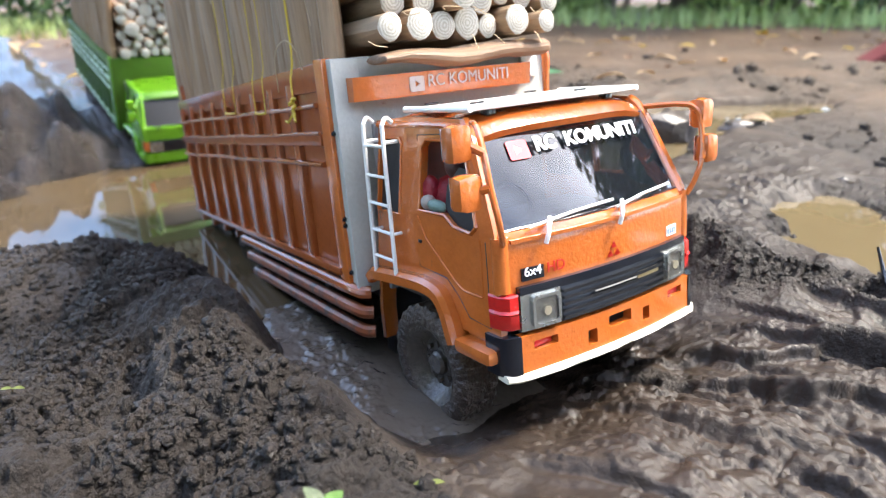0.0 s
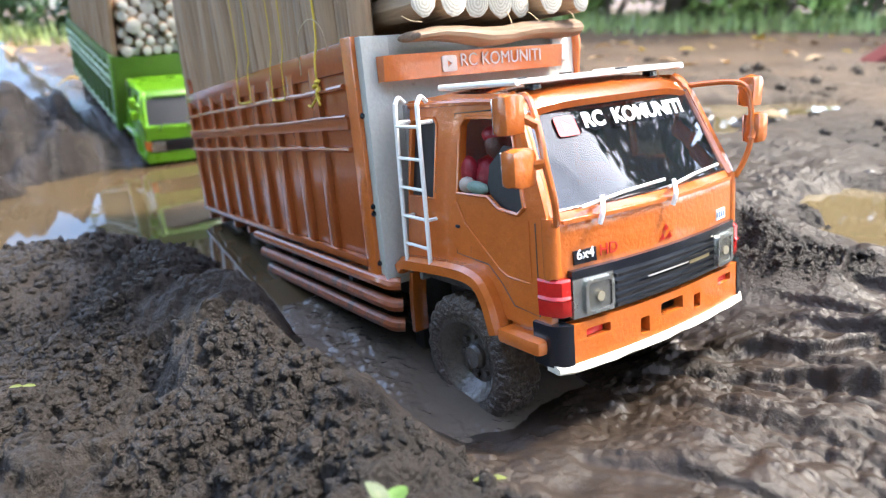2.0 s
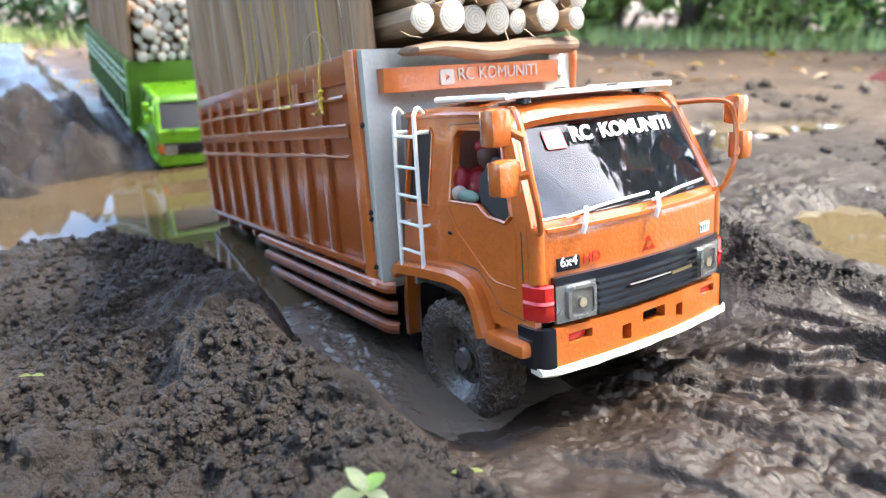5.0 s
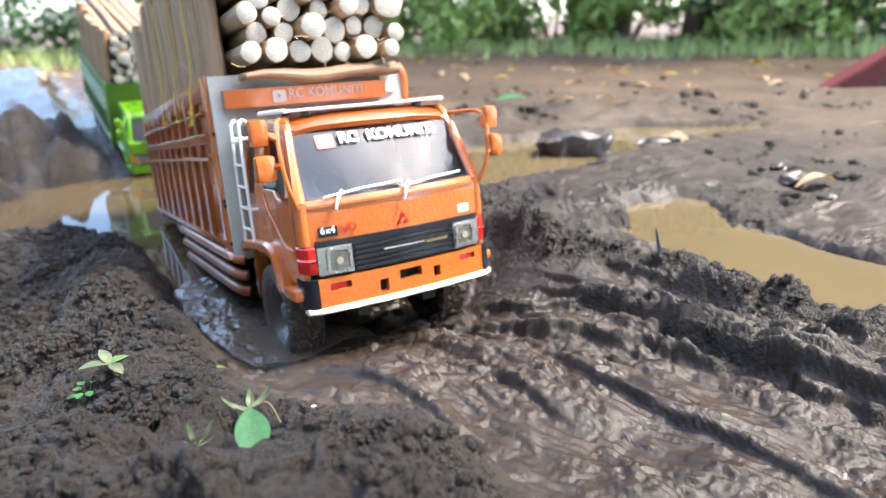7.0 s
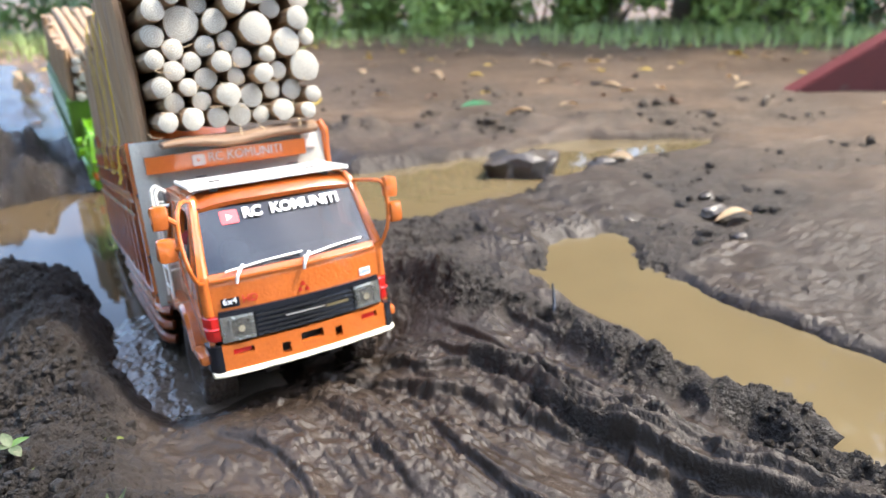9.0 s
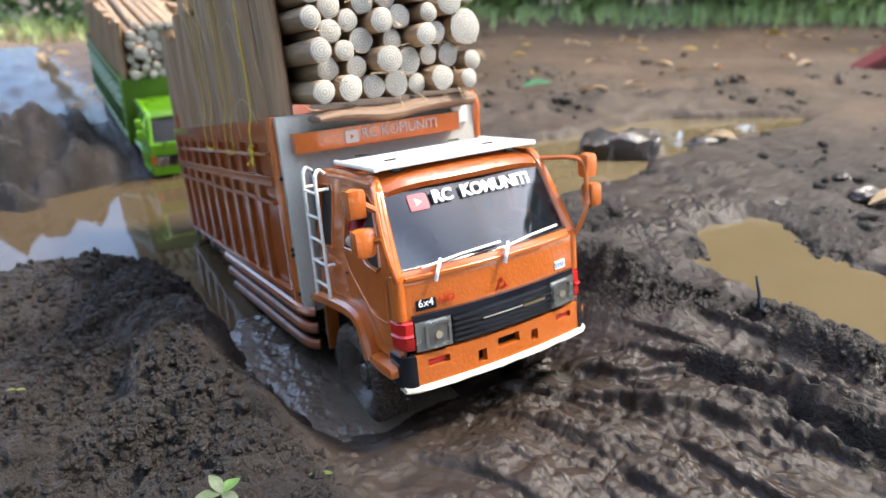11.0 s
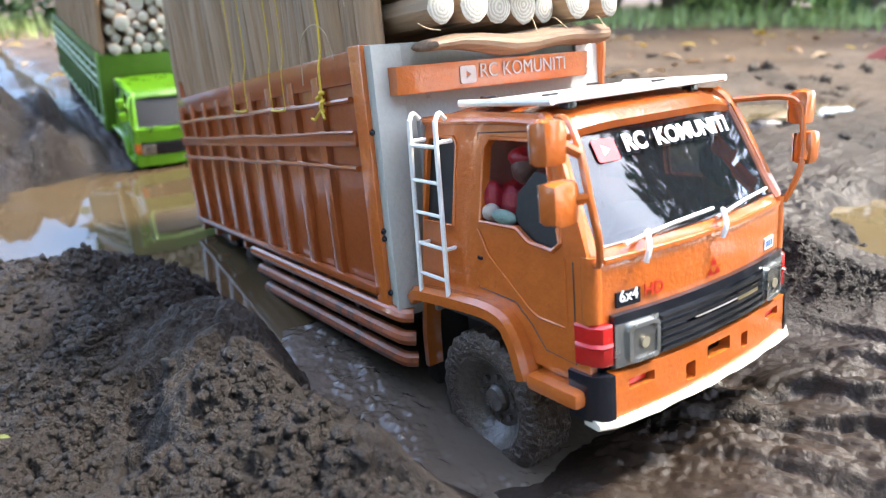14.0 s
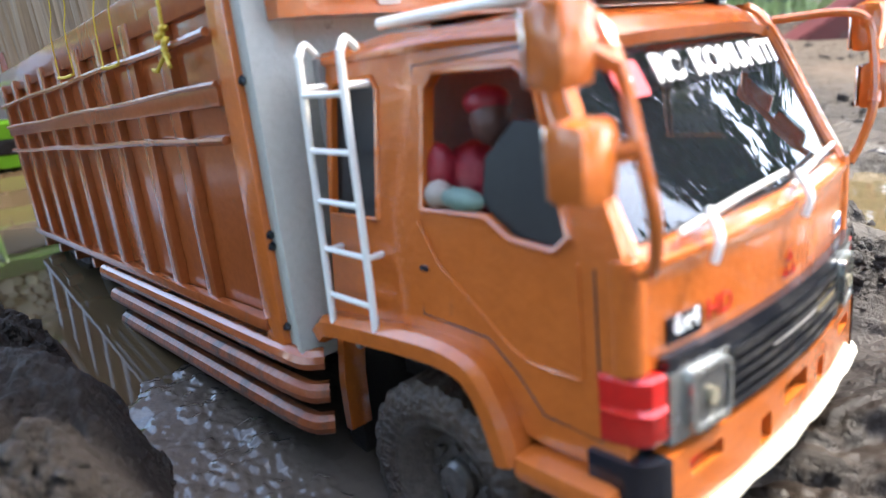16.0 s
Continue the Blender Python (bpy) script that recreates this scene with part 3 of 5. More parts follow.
def sheet(name, x0, y0, x1, y1, z, material, label):
    bm = bmesh.new()
    bmesh.ops.create_grid(bm, x_segments=8, y_segments=8, size=0.5, matrix=Matrix.LocRotScale(((x0 + x1) / 2, (y0 + y1) / 2, z), None, (x1 - x0, y1 - y0, 1)))
    return tagged(link_mesh(name, bm, material, 0), label, "water", kind="structure")


sheet("water_pool", -1.3, 0.29, 0.45, 1.35, -0.100, POOL, "brown pool water that mirrors the bright sky")


def choppy_water():
    """Churned water beside the wheels, with real ripples."""
    n, m = 150, 330
    gx, gy = np.meshgrid(np.linspace(-0.235, -0.02, n), np.linspace(-0.01, 0.50, m))
    calm = ramp(0.5, 0.3, gy)
    z = -0.0955 - 0.004 * ramp(0.2, 0.48, gy) + calm * (0.35 + 0.65 * ramp(-0.2, 0.3, fbm(gx * 22, gy * 16, 2, 109))) * (0.0022 * fbm(gx * 62, gy * 46, 2, 101, 0.5) + 0.0017 * np.abs(fbm(gx * 120, gy * 95, 3, 103, 0.6)))
    z = z - 0.008 * ramp(0.27, 0.42, gy + 0.05 * fbm(gx * 14, gy * 14, 3, 107))
    z = z - 0.018 * ramp(0.035, -0.005, gy + 0.02 * fbm(gx * 20, gy * 20, 2, 113)) - 0.018 * ramp(-0.215, -0.233, gx)
    bm = bmesh.new()
    vs = [bm.verts.new(p) for p in np.stack([gx, gy, z], -1).reshape(-1, 3)]
    for j in range(m - 1):
        for i in range(n - 1):
            k = j * n + i
            bm.faces.new((vs[k], vs[k + 1], vs[k + n + 1], vs[k + n]))
    return tagged(link_mesh("water_rut", bm, SLURRY, 80), "churned brown water in the rut beside the wheel", "water", kind="structure")


choppy_water()
sheet("water_puddle", 0.318, -1.0, 0.62, 0.19, -0.046, PUDDLE, "ochre puddle water with a smooth surface")
sheet("water_far_puddle", 0.15, 0.2, 1.6, 0.95, -0.045, PUDDLE, "shallow ochre puddle on the mud field")


# ---- trucks ----
def wheel(parent, x, y, z, r, w, side):
    """A muddy tyre with lugs and a dished hub; side: -1 or 1, the way the hub faces."""
    seg = 96
    bm = bmesh.new()
    prof = [(0.62, -0.46), (0.72, -0.53), (0.84, -0.55), (0.93, -0.51), (0.985, -0.42), (0.985, -0.04), (0.985, 0.04), (0.985, 0.42), (0.93, 0.51), (0.84, 0.55), (0.72, 0.53), (0.62, 0.46)]
    rings = []
    for k in range(seg):
        row = []
        for a, b in prof:
            lug = ((k + (2 if b > 0 else 0)) % 4) < 2
            a2 = a + (0.022 if lug else -0.012) if a > 0.9 else a + 0.012 * math.sin(k * 1.7 + b * 9)
            row.append(bm.verts.new((w * b, r * a2 * math.cos(2 * math.pi * k / seg), r * a2 * math.sin(2 * math.pi * k / seg))))
        rings.append(row)
    for k in range(seg):
        p, q = rings[k], rings[(k + 1) % seg]
        for n in range(len(prof) - 1):
            bm.faces.new((p[n], p[n + 1], q[n + 1], q[n]))
    bmesh.ops.recalc_face_normals(bm, faces=bm.faces[:])
    tyre = part("wheel", bm, RUBBER, parent, "mud-caked black tyre with chunky lugs")
    tyre.matrix_basis = Matrix.Translation((x, y, z))
    bm = bmesh.new()
    prof = [(0.0, 0.30), (0.16, 0.30), (0.2, 0.22), (0.2, 0.12), (0.42, 0.10), (0.5, 0.2), (0.6, 0.46), (0.655, 0.5), (0.655, 0.3)]
    seg = 28
    rings = [[bm.verts.new((side * w * b, r * a * math.cos(2 * math.pi * k / seg), r * a * math.sin(2 * math.pi * k / seg))) for a, b in prof[1:]] for k in range(seg)]
    mid = bm.verts.new((side * w * 0.3, 0, 0))
    for k in range(seg):
        p, q = rings[k], rings[(k + 1) % seg]
        bm.faces.new((mid, p[0], q[0]))
        for n in range(len(p) - 1):
            bm.faces.new((p[n], p[n + 1], q[n + 1], q[n]))
    for k in range(8):
        a = 2 * math.pi * k / 8
        bmesh.ops.create_cone(bm, cap_ends=True, segments=6, radius1=r * 0.05, radius2=r * 0.04, depth=w * 0.14,
                              matrix=Matrix.Translation((side * w * 0.14, r * 0.31 * math.cos(a), r * 0.31 * math.sin(a))) @ Matrix.Rotation(radians(90), 4, "Y"))
    bmesh.ops.recalc_face_normals(bm, faces=bm.faces[:])
    part("rim", bm, HUB, tyre, "dull steel hub smeared with mud")
    return tyre


def cab_section(y, z):
    """Half width of the cab at a height: it narrows towards the roof."""
    return 0.1015 - 0.0135 * max(0.0, (z - 0.075) / 0.085) ** 1.1 - (0.004 if y < 0.002 else 0)


def front_y(x, z):
    """The front of the cab, bowed a little."""
    bow = 0.010 * (1 - (x / 0.1) ** 2)
    return (0.002 - bow) if z < 0.076 else 0.006 - bow * (1 - (z - 0.076) / 0.08) + (z - 0.076) * 0.47


def build_truck(at, paint, board, rail_paint, box_label, name_label, detail):
    truck = thing("toy_truck", name_label, "toy truck", at)

    # chassis
    bm = block((-0.045, 0.02, -0.05), (-0.03, 0.72, -0.02))
    block((0.03, 0.02, -0.05), (0.045, 0.72, -0.02), bm=bm)
    for y in (0.06, 0.19, 0.32, 0.45, 0.6, 0.7):
        block((-0.04, y, -0.046), (0.04, y + 0.018, -0.026), bm=bm)
    block((-0.09, 0.185, -0.075), (0.09, 0.2, 0.005), bm=bm)
    part("chassis", bm, CHASSIS, truck)
    for y in (0.102, 0.545, 0.665):
        part("axle", tube([(-0.085, y, -0.051), (0.085, y, -0.051)], 0.007, 10), CHASSIS, truck)
        for s in (-1, 1):
            wheel(truck, s * 0.088, y, -0.051, 0.053, 0.034, s)

    # cab sides with door window and rear window
    for s in (-1, 1):
        outer = [(0.004, -0.004), (0.004, 0.076), (0.034, 0.140), (0.048, 0.152), (0.120, 0.154), (0.172, 0.150), (0.176, 0.024), (0.166, 0.016),
                 (0.150, 0.021), (0.085, 0.024), (0.060, 0.012), (0.050, -0.004)]
        door_hole = [(0.024, 0.079), (0.041, 0.131), (0.050, 0.137), (0.092, 0.137), (0.098, 0.131), (0.098, 0.083), (0.062, 0.083), (0.050, 0.076), (0.030, 0.074)]
        rear_hole = [(0.128, 0.076), (0.128, 0.132), (0.132, 0.137), (0.160, 0.136), (0.163, 0.131), (0.164, 0.076)]
        place = lambda u, v, w, s=s: (s * (cab_section(u, v) - w), u, v)
        side = part("cab_side", plate(outer, [door_hole, rear_hole], place, 0.006), paint, truck)
        # raised door outline and window frame
        line = [(0.021, 0.071), (0.021, 0.029), (0.023, 0.0275), (0.045, 0.0285), (0.054, 0.0325), (0.091, 0.061), (0.101, 0.078)]
        pts = [(s * (cab_section(u, v) + 0.0002), u, v) for u, v in line]
        part("door_panel_bead", tube(pts, 0.0007, 6), paint, side)
        gap = [(0.0145, 0.070), (0.0145, 0.006), (0.040, 0.008), (0.052, 0.022), (0.066, 0.0335), (0.104, 0.0360), (0.1055, 0.140), (0.046, 0.1425)]
        part("door_seam", tube([(s * (cab_section(u, v) - 0.0002), u, v) for u, v in gap], 0.0006, 5), CHASSIS, side)
        frame_pts = [(s * (cab_section(u, v) + 0.0004), u, v) for u, v in door_hole]
        part("window_frame", tube(frame_pts + frame_pts[:1], 0.0016, 6, caps=False), paint, side)
        rp = [(s * (cab_section(u, v) + 0.0004), u, v) for u, v in rear_hole]
        part("window_frame", tube(rp + rp[:1], 0.0013, 6, caps=False), paint, side)
        place2 = lambda u, v, w, s=s: (s * (cab_section(u, v) - 0.003 - w), u, v)
        part("rear_window", plate([(u * 1.0, v) for u, v in rear_hole], [], place2, 0.0015), SMOKED, side, "dark smoked side pane")
        if detail:
            dark = [(0.024, 0.076), (0.036, 0.116), (0.052, 0.118), (0.066, 0.104), (0.067, 0.088), (0.056, 0.078), (0.040, 0.074)]
            part("smoked_panel", plate(dark, [], place2, 0.0015), SMOKED, side, "opaque black panel in the front of the door window")
            part("door_lock", block((s * 0.1012 - 0.0008, 0.098, 0.056), (s * 0.1012 + 0.0008, 0.103, 0.0585), 0.0004), BLACK, side)
        # wheel arch: a rounded lip that sweeps down to the step behind the bumper
        lip = [(0.186, 0.017), (0.176, 0.0235), (0.150, 0.0265), (0.112, 0.0295), (0.085, 0.0300), (0.067, 0.0250), (0.056, 0.0110), (0.050, -0.0050), (0.0475, -0.0130)]
        bm = bmesh.new()
        path = [Vector((0, u, v)) for u, v in [(p.x, p.y) for p in smooth_path([(u, v, 0) for u, v in lip], 4)]]
        rows = []
        for i, p in enumerate(path):
            d = (path[min(i + 1, len(path) - 1)] - path[max(0, i - 1)]).normalized()
            nrm = Vector((0, -d.z, d.y))
            if nrm.z < 0:
                nrm = -nrm
            sec = [(0.090, -0.001), (0.1085, -0.0005), (0.1125, -0.0035), (0.1125, -0.011), (0.1095, -0.0125), (0.090, -0.012)]
            rows.append([bm.verts.new((s * a, p.y + nrm.y * b, p.z + nrm.z * b)) for a, b in sec])
        for a, b in zip(rows, rows[1:]):
            for k in range(6):
                bm.faces.new((a[k], a[(k + 1) % 6], b[(k + 1) % 6], b[k]))
        bm.faces.new(rows[0])
        bm.faces.new(rows[-1])
        bmesh.ops.recalc_face_normals(bm, faces=bm.faces[:])
        part("wheel_arch", bm, paint, truck)
        part("mudguard", plate([(0.176, 0.006), (0.181, 0.006), (0.186, -0.02), (0.186, -0.05), (0.181, -0.05), (0.180, -0.02)], [], lambda u, v, w, s=s: (s * (0.086 + w), u, v), 0.014), paint, truck)
        # step and lower corner in front of the wheel
        part("step", block((s * 0.070, 0.006, -0.0185), (s * 0.1125, 0.0500, -0.0075), 0.004), paint, truck)
        part("lower_panel", plate([(0.010, -0.010), (0.010, 0.004), (0.048, 0.004), (0.047, -0.010)], [], lambda u, v, w, s=s: (s * (0.0985 - w), u, v), 0.004), paint, truck)
        part("inner_arch", block((s * 0.055, 0.055, -0.03), (s * 0.060, 0.178, 0.012), 0.001), CHASSIS, truck)
        if detail:
            for z, y1 in ((0.0005, 0.50), (-0.0185, 0.485), (-0.037, 0.47)):
                p = smooth_path([(s * 0.110, 0.181, z - 0.003), (s * 0.117, 0.186, z - 0.002), (s * 0.1205, 0.197, z), (s * 0.121, 0.225, z), (s * 0.121, y1 * 0.7, z), (s * 0.121, y1, z)], 4)
                part("side_pipe", tube(p, 0.0062, 10), ORANGE_DUSTY if z > 0 else PIPE_MUDDY, truck, "orange side guard pipe spattered with mud")
            for y in (0.26, 0.40):
                part("pipe_bracket", block((s * 0.111, y, -0.045), (s * 0.117, y + 0.008, 0.008), 0.0008), CHASSIS, truck)

    # front of the cab
    def front(u, v, w):
        return (u, front_y(u, v) + w, v)

    def strip(u0, u1, v0, v1, mat_, name, off, thick, cols=10, rows_=4, parent=truck, label="", taper=0.0):
        bm = bmesh.new()
        grid = [[[bm.verts.new(front((u0 + (u1 - u0) * i / cols) * (1 - taper * j / rows_), v0 + (v1 - v0) * j / rows_, off + k * thick)) for i in range(cols + 1)] for j in range(rows_ + 1)] for k in (0, 1)]
        for k in (0, 1):
            for j in range(rows_):
                for i in range(cols):
                    bm.faces.new((grid[k][j][i], grid[k][j][i + 1], grid[k][j + 1][i + 1], grid[k][j + 1][i]))
        rim = [(0, i) for i in range(cols)] + [(j, cols) for j in range(rows_)] + [(rows_, i) for i in range(cols, 0, -1)] + [(j, 0) for j in range(rows_, 0, -1)]
        for a, b in zip(rim, rim[1:] + rim[:1]):
            bm.faces.new((grid[0][a[0]][a[1]], grid[0][b[0]][b[1]], grid[1][b[0]][b[1]], grid[1][a[0]][a[1]]))
        bmesh.ops.recalc_face_normals(bm, faces=bm.faces[:])
        return part(name, bm, mat_, parent, label)

    face = strip(-0.0975, 0.0975, 0.0082, 0.076, paint, "front_panel", 0.0, 0.005, 14, 10)
    strip(-0.0915, 0.0915, 0.069, 0.0715, paint, "bonnet_crease", -0.0016, 0.003, 14, 2, face)
    # corner posts that round the front into the sides
    for s in (-1, 1):
        pts = [(s * 0.0965, 0.0055, z) for z in (0.0345, 0.045, 0.06, 0.074)]
        part("corner_post", tube(pts, 0.0062, 12), paint, truck)
        top = [(s * 0.0955, 0.006, 0.072), (s * 0.0935, 0.016, 0.09), (s * 0.0905, 0.031, 0.122), (s * 0.0880, 0.041, 0.142), (s * 0.0855, 0.049, 0.149)]
        part("pillar", tube(smooth_path(top, 4), 0.0052, 10), paint, truck)
    # windscreen with its rubber edge
    screen = strip(-0.0925, 0.0925, 0.0765, 0.139, WINDSCREEN if detail else SMOKED, "windscreen", 0.002, 0.0016, 16, 10, truck, "tinted windscreen with grime", 0.062)
    edge = [front(-0.0925, 0.0765, 0.0012), front(0, 0.0765, 0.0012), front(0.0925, 0.0765, 0.0012), front(0.0870, 0.139, 0.0012), front(0, 0.139, 0.0012), front(-0.0870, 0.139, 0.0012)]
    part("rubber_edge", tube(edge + edge[:1], 0.0012, 6, caps=False), BLACK, screen)
    # roof: a soft shell
    bm = bmesh.new()
    prof = [(0.0365, 0.139), (0.036, 0.1435), (0.040, 0.149), (0.048, 0.1535), (0.065, 0.156), (0.10, 0.157), (0.15, 0.155), (0.172, 0.151), (0.174, 0.146)]
    cols = 16
    grid = []
    for y, z in prof:
        row = []
        for i in range(cols + 1):
            k = -1 + 2 * i / cols
            kk = math.copysign(abs(k) ** 0.75, k)
            drop = 0.007 * abs(kk) ** 5
            bow = 0.006 * (1 - kk * kk) * max(0, 1 - (y - 0.036) / 0.03)
            row.append(bm.verts.new((kk * (0.0895 + 0.001 * (y > 0.04)), y - bow, z - drop)))
        grid.append(row)
    for a, b in zip(grid, grid[1:]):
        for i in range(cols):
            bm.faces.new((a[i], a[i + 1], b[i + 1], b[i]))
    bmesh.ops.solidify(bm, geom=bm.faces[:], thickness=0.004)
    bmesh.ops.recalc_face_normals(bm, faces=bm.faces[:])
    part("roof", bm, paint, truck)
    for s in (-1, 1):
        part("rain_gutter", tube(smooth_path([(s * 0.0905, 0.045, 0.1465), (s * 0.0915, 0.09, 0.148), (s * 0.0905, 0.172, 0.1465)], 5), 0.0026, 8), paint, truck)
    part("cab_back", block((-0.095, 0.168, 0.0), (0.095, 0.173, 0.148), 0.001), CABIN, truck)
    part("cab_floor", block((-0.094, 0.006, 0.004), (0.094, 0.17, 0.010), 0.001), CHASSIS, truck)
    if detail:
        part("seat", block((-0.085, 0.085, 0.01), (0.085, 0.125, 0.062), 0.006), SMOKED, truck, "dark bench seat")
        part("dashboard", block((-0.088, 0.012, 0.01), (0.088, 0.034, 0.072), 0.005), SMOKED, truck)
        part("steering_wheel", tube([(-0.05 + 0.016 * math.cos(a), 0.045 + 0.008 * math.sin(a), 0.085 + 0.013 * math.sin(a)) for a in [2 * math.pi * k / 16 for k in range(17)]], 0.0018, 6), BLACK, truck)

    # grille, lamps
    grille = strip(-0.0885, 0.0885, 0.0040, 0.0365, BLACK, "grille", -0.0022, 0.004, 14, 3)
    strip(-0.0895, 0.0895, 0.0315, 0.0378, BLACK, "grille_top_bar", -0.0045, 0.004, 14, 1, grille)
    for k in range(5):
        z = 0.0065 + k * 0.0051
        strip(-0.054, 0.054, z, z + 0.0022, SLAT, "slat", -0.0060, 0.004, 12, 1, grille)
    if detail:
        strip(-0.024, 0.020, 0.0205, 0.0225, PALE_LETTER, "name_bar", -0.0058, 0.001, 8, 1, grille, "worn pale lettering bar")
        strip(0.022, 0.048, 0.0185, 0.0240, mat("brown_tape", (0.16, 0.12, 0.05), 0.6), "tape_patch", -0.0056, 0.001, 4, 1, grille, "brown tape patch")
    for s in (-1, 1):
        lo, hi = sorted((s * 0.0565, s * 0.0895))
        lamp = strip(lo, hi, 0.0055, 0.0320, CHROME, "headlamp", -0.0050, 0.004, 4, 3, truck, "square chrome headlamp with a clear lens")
        cx = (lo + hi) / 2 - s * 0.003
        fy = front_y(cx, 0.023)
        part("lens", plate(rounded(cx - 0.0095, 0.0092, cx + 0.0095, 0.0283, 0.003), [], lambda u, v, w: (u, front_y(u, v) - 0.0072 + w, v), 0.003), LENS, lamp)
        part("bezel", plate(rounded(cx - 0.0118, 0.0068, cx + 0.0118, 0.0306, 0.0038), [rounded(cx - 0.0095, 0.0092, cx + 0.0095, 0.0283, 0.003)], lambda u, v, w: (u, front_y(u, v) - 0.0078 + w, v), 0.004), CHROME, lamp)
        part("reflector", plate(rounded(cx - 0.0105, 0.0082, cx + 0.0105, 0.0293, 0.003), [], lambda u, v, w: (u, front_y(u, v) - 0.0056 + w, v), 0.0008), plain("dim_reflector", (0.22, 0.22, 0.2), 0.25, 0.9), lamp)
        bm = bmesh.new()
        bmesh.ops.create_cone(bm, cap_ends=True, segments=16, radius1=0.0022, radius2=0.0035, depth=0.004, matrix=Matrix.Translation((cx, fy - 0.0062, 0.0182)) @ Matrix.Rotation(radians(90), 4, "X"))
        part("bulb", bm, mat("dull_bulb", (0.5, 0.45, 0.33), 0.25, 0.6) if detail else CHROME, lamp)
        # red corner lamp
        bm = bmesh.new()
        pro = [(0.0900, -0.0035), (0.0965, -0.0020), (0.1010, 0.004), (0.1020, 0.015), (0.0975, 0.0155), (0.0975, 0.006), (0.0900, 0.003)]
        levels = [0.0075, 0.0095, 0.0187, 0.0204, 0.0222, 0.0318, 0.0333]
        fat = [0.0, 0.001, 0.001, 0.0022, 0.001, 0.001, 0.0]
        rows = [[bm.verts.new((s * (a + f), b - f, z)) for a, b in pro] for z, f in zip(levels, fat)]
        for a, b in zip(rows, rows[1:]):
            for k in range(len(pro)):
                bm.faces.new((a[k], a[(k + 1) % len(pro)], b[(k + 1) % len(pro)], b[k]))
        bm.faces.new(rows[0])
        bm.faces.new(rows[-1])
        bmesh.ops.recalc_face_normals(bm, faces=bm.faces[:])
        part("corner_lamp", bm, RED if detail else mat("amber_lens", (0.5, 0.12, 0.01), 0.2), truck, "red corner lamp")

    # bumper, bowed, with openings
    def bump_y(u):
        return -0.0125 + 0.0075 * (u / 0.1) ** 2

    holes = [rounded(c - hw, z - hh, c + hw, z + hh, 0.0012, 2) for c, z, hw, hh in ((-0.0710, -0.0062, 0.0105, 0.0034), (-0.0275, -0.0145, 0.0046, 0.0060), (0.0020, -0.0080, 0.0125, 0.0048), (0.0325, -0.0125, 0.0042, 0.0055), (0.0715, -0.0055, 0.0100, 0.0032))]
    n = 14
    outer = [(-0.0922 + 0.1844 * k / n, -0.0250) for k in range(n + 1)] + [(0.0922 - 0.1844 * k / n, 0.0025) for k in range(n + 1)]
    bumper = part("bumper", plate(outer, holes if detail else [], lambda u, v, w: (u, bump_y(u) + w, v), 0.008), paint, truck)
    part("bumper_back", plate([(u, v * 0.95) for u, v in outer], [], lambda u, v, w: (u, bump_y(u) + 0.014 + w, v), 0.003), CHASSIS, bumper)
    for c in (-0.0715, 0.0705):
        part("fog_lamp", block((c - 0.0095, bump_y(c) + 0.004, -0.0094), (c + 0.0095, bump_y(c) + 0.010, -0.0026), 0.0008), RED, bumper, "small red reflector")
    for s in (-1, 1):
        bm = bmesh.new()
        pro = [(0.0922, bump_y(0.092) - 0.0008), (0.0965, bump_y(0.0965) - 0.0006), (0.1005, -0.0035), (0.1033, 0.0005), (0.1045, 0.006), (0.1045, 0.019), (0.097, 0.019), (0.0965, 0.006), (0.0922, 0.001)]
        rows = [[bm.verts.new((s * a, b, z)) for a, b in pro] for z in (-0.0265, -0.025, 0.0015, 0.003)]
        for a, b in zip(rows, rows[1:]):
            for k in range(len(pro)):
                bm.faces.new((a[k], a[(k + 1) % len(pro)], b[(k + 1) % len(pro)], b[k]))
        bm.faces.new(rows[0])
        bm.faces.new(rows[-1])
        bmesh.ops.recalc_face_normals(bm, faces=bm.faces[:])
        part("bumper_end", bm, BLACK if detail else paint, bumper, "black plastic bumper corner")
    if detail:
        bm = bmesh.new()
        rows = []
        for k in range(25):
            u = -0.1035 + 0.207 * k / 24
            y = bump_y(u) - 0.0015 + 0.004 * max(0, abs(u) - 0.095) / 0.0085
            jag = 0.0003 * math.sin(k * 1.1) + 0.0002 * math.sin(k * 2.1)
            rows.append([bm.verts.new(v) for v in ((u, y + 0.002, -0.0249), (u, y - 0.0014 + jag, -0.0261), (u, y - 0.0022 + jag, -0.0293 + jag), (u, y - 0.0004, -0.0307), (u, y + 0.010, -0.0299), (u, y + 0.010, -0.0251))])
        for a, b in zip(rows, rows[1:]):
            for k in range(6):
                bm.faces.new((a[k], a[(k + 1) % 6], b[(k + 1) % 6], b[k]))
        bm.faces.new(rows[0])
        bm.faces.new(rows[-1])
        bmesh.ops.recalc_face_normals(bm, faces=bm.faces[:])
        part("bumper_lip", bm, CREAM, bumper, "chipped cream lip under the bumper")

    # wipers, mirrors
    white = WHITE if detail else BLACK
    for x0, x1, xa in ((-0.075, 0.006, -0.061), (0.006, 0.077, 0.009)):
        y = lambda u, v: front_y(u, v) - 0.004
        arm = tube(smooth_path([(xa - 0.006, y(xa, 0.067) - 0.001, 0.066), (xa - 0.004, y(xa, 0.074) - 0.002, 0.0745), (xa + 0.004, y(xa, 0.0805) - 0.001, 0.0815)], 4), 0.0017, 8)
        w = part("wiper", arm, white, truck, "white wiper arm and blade")
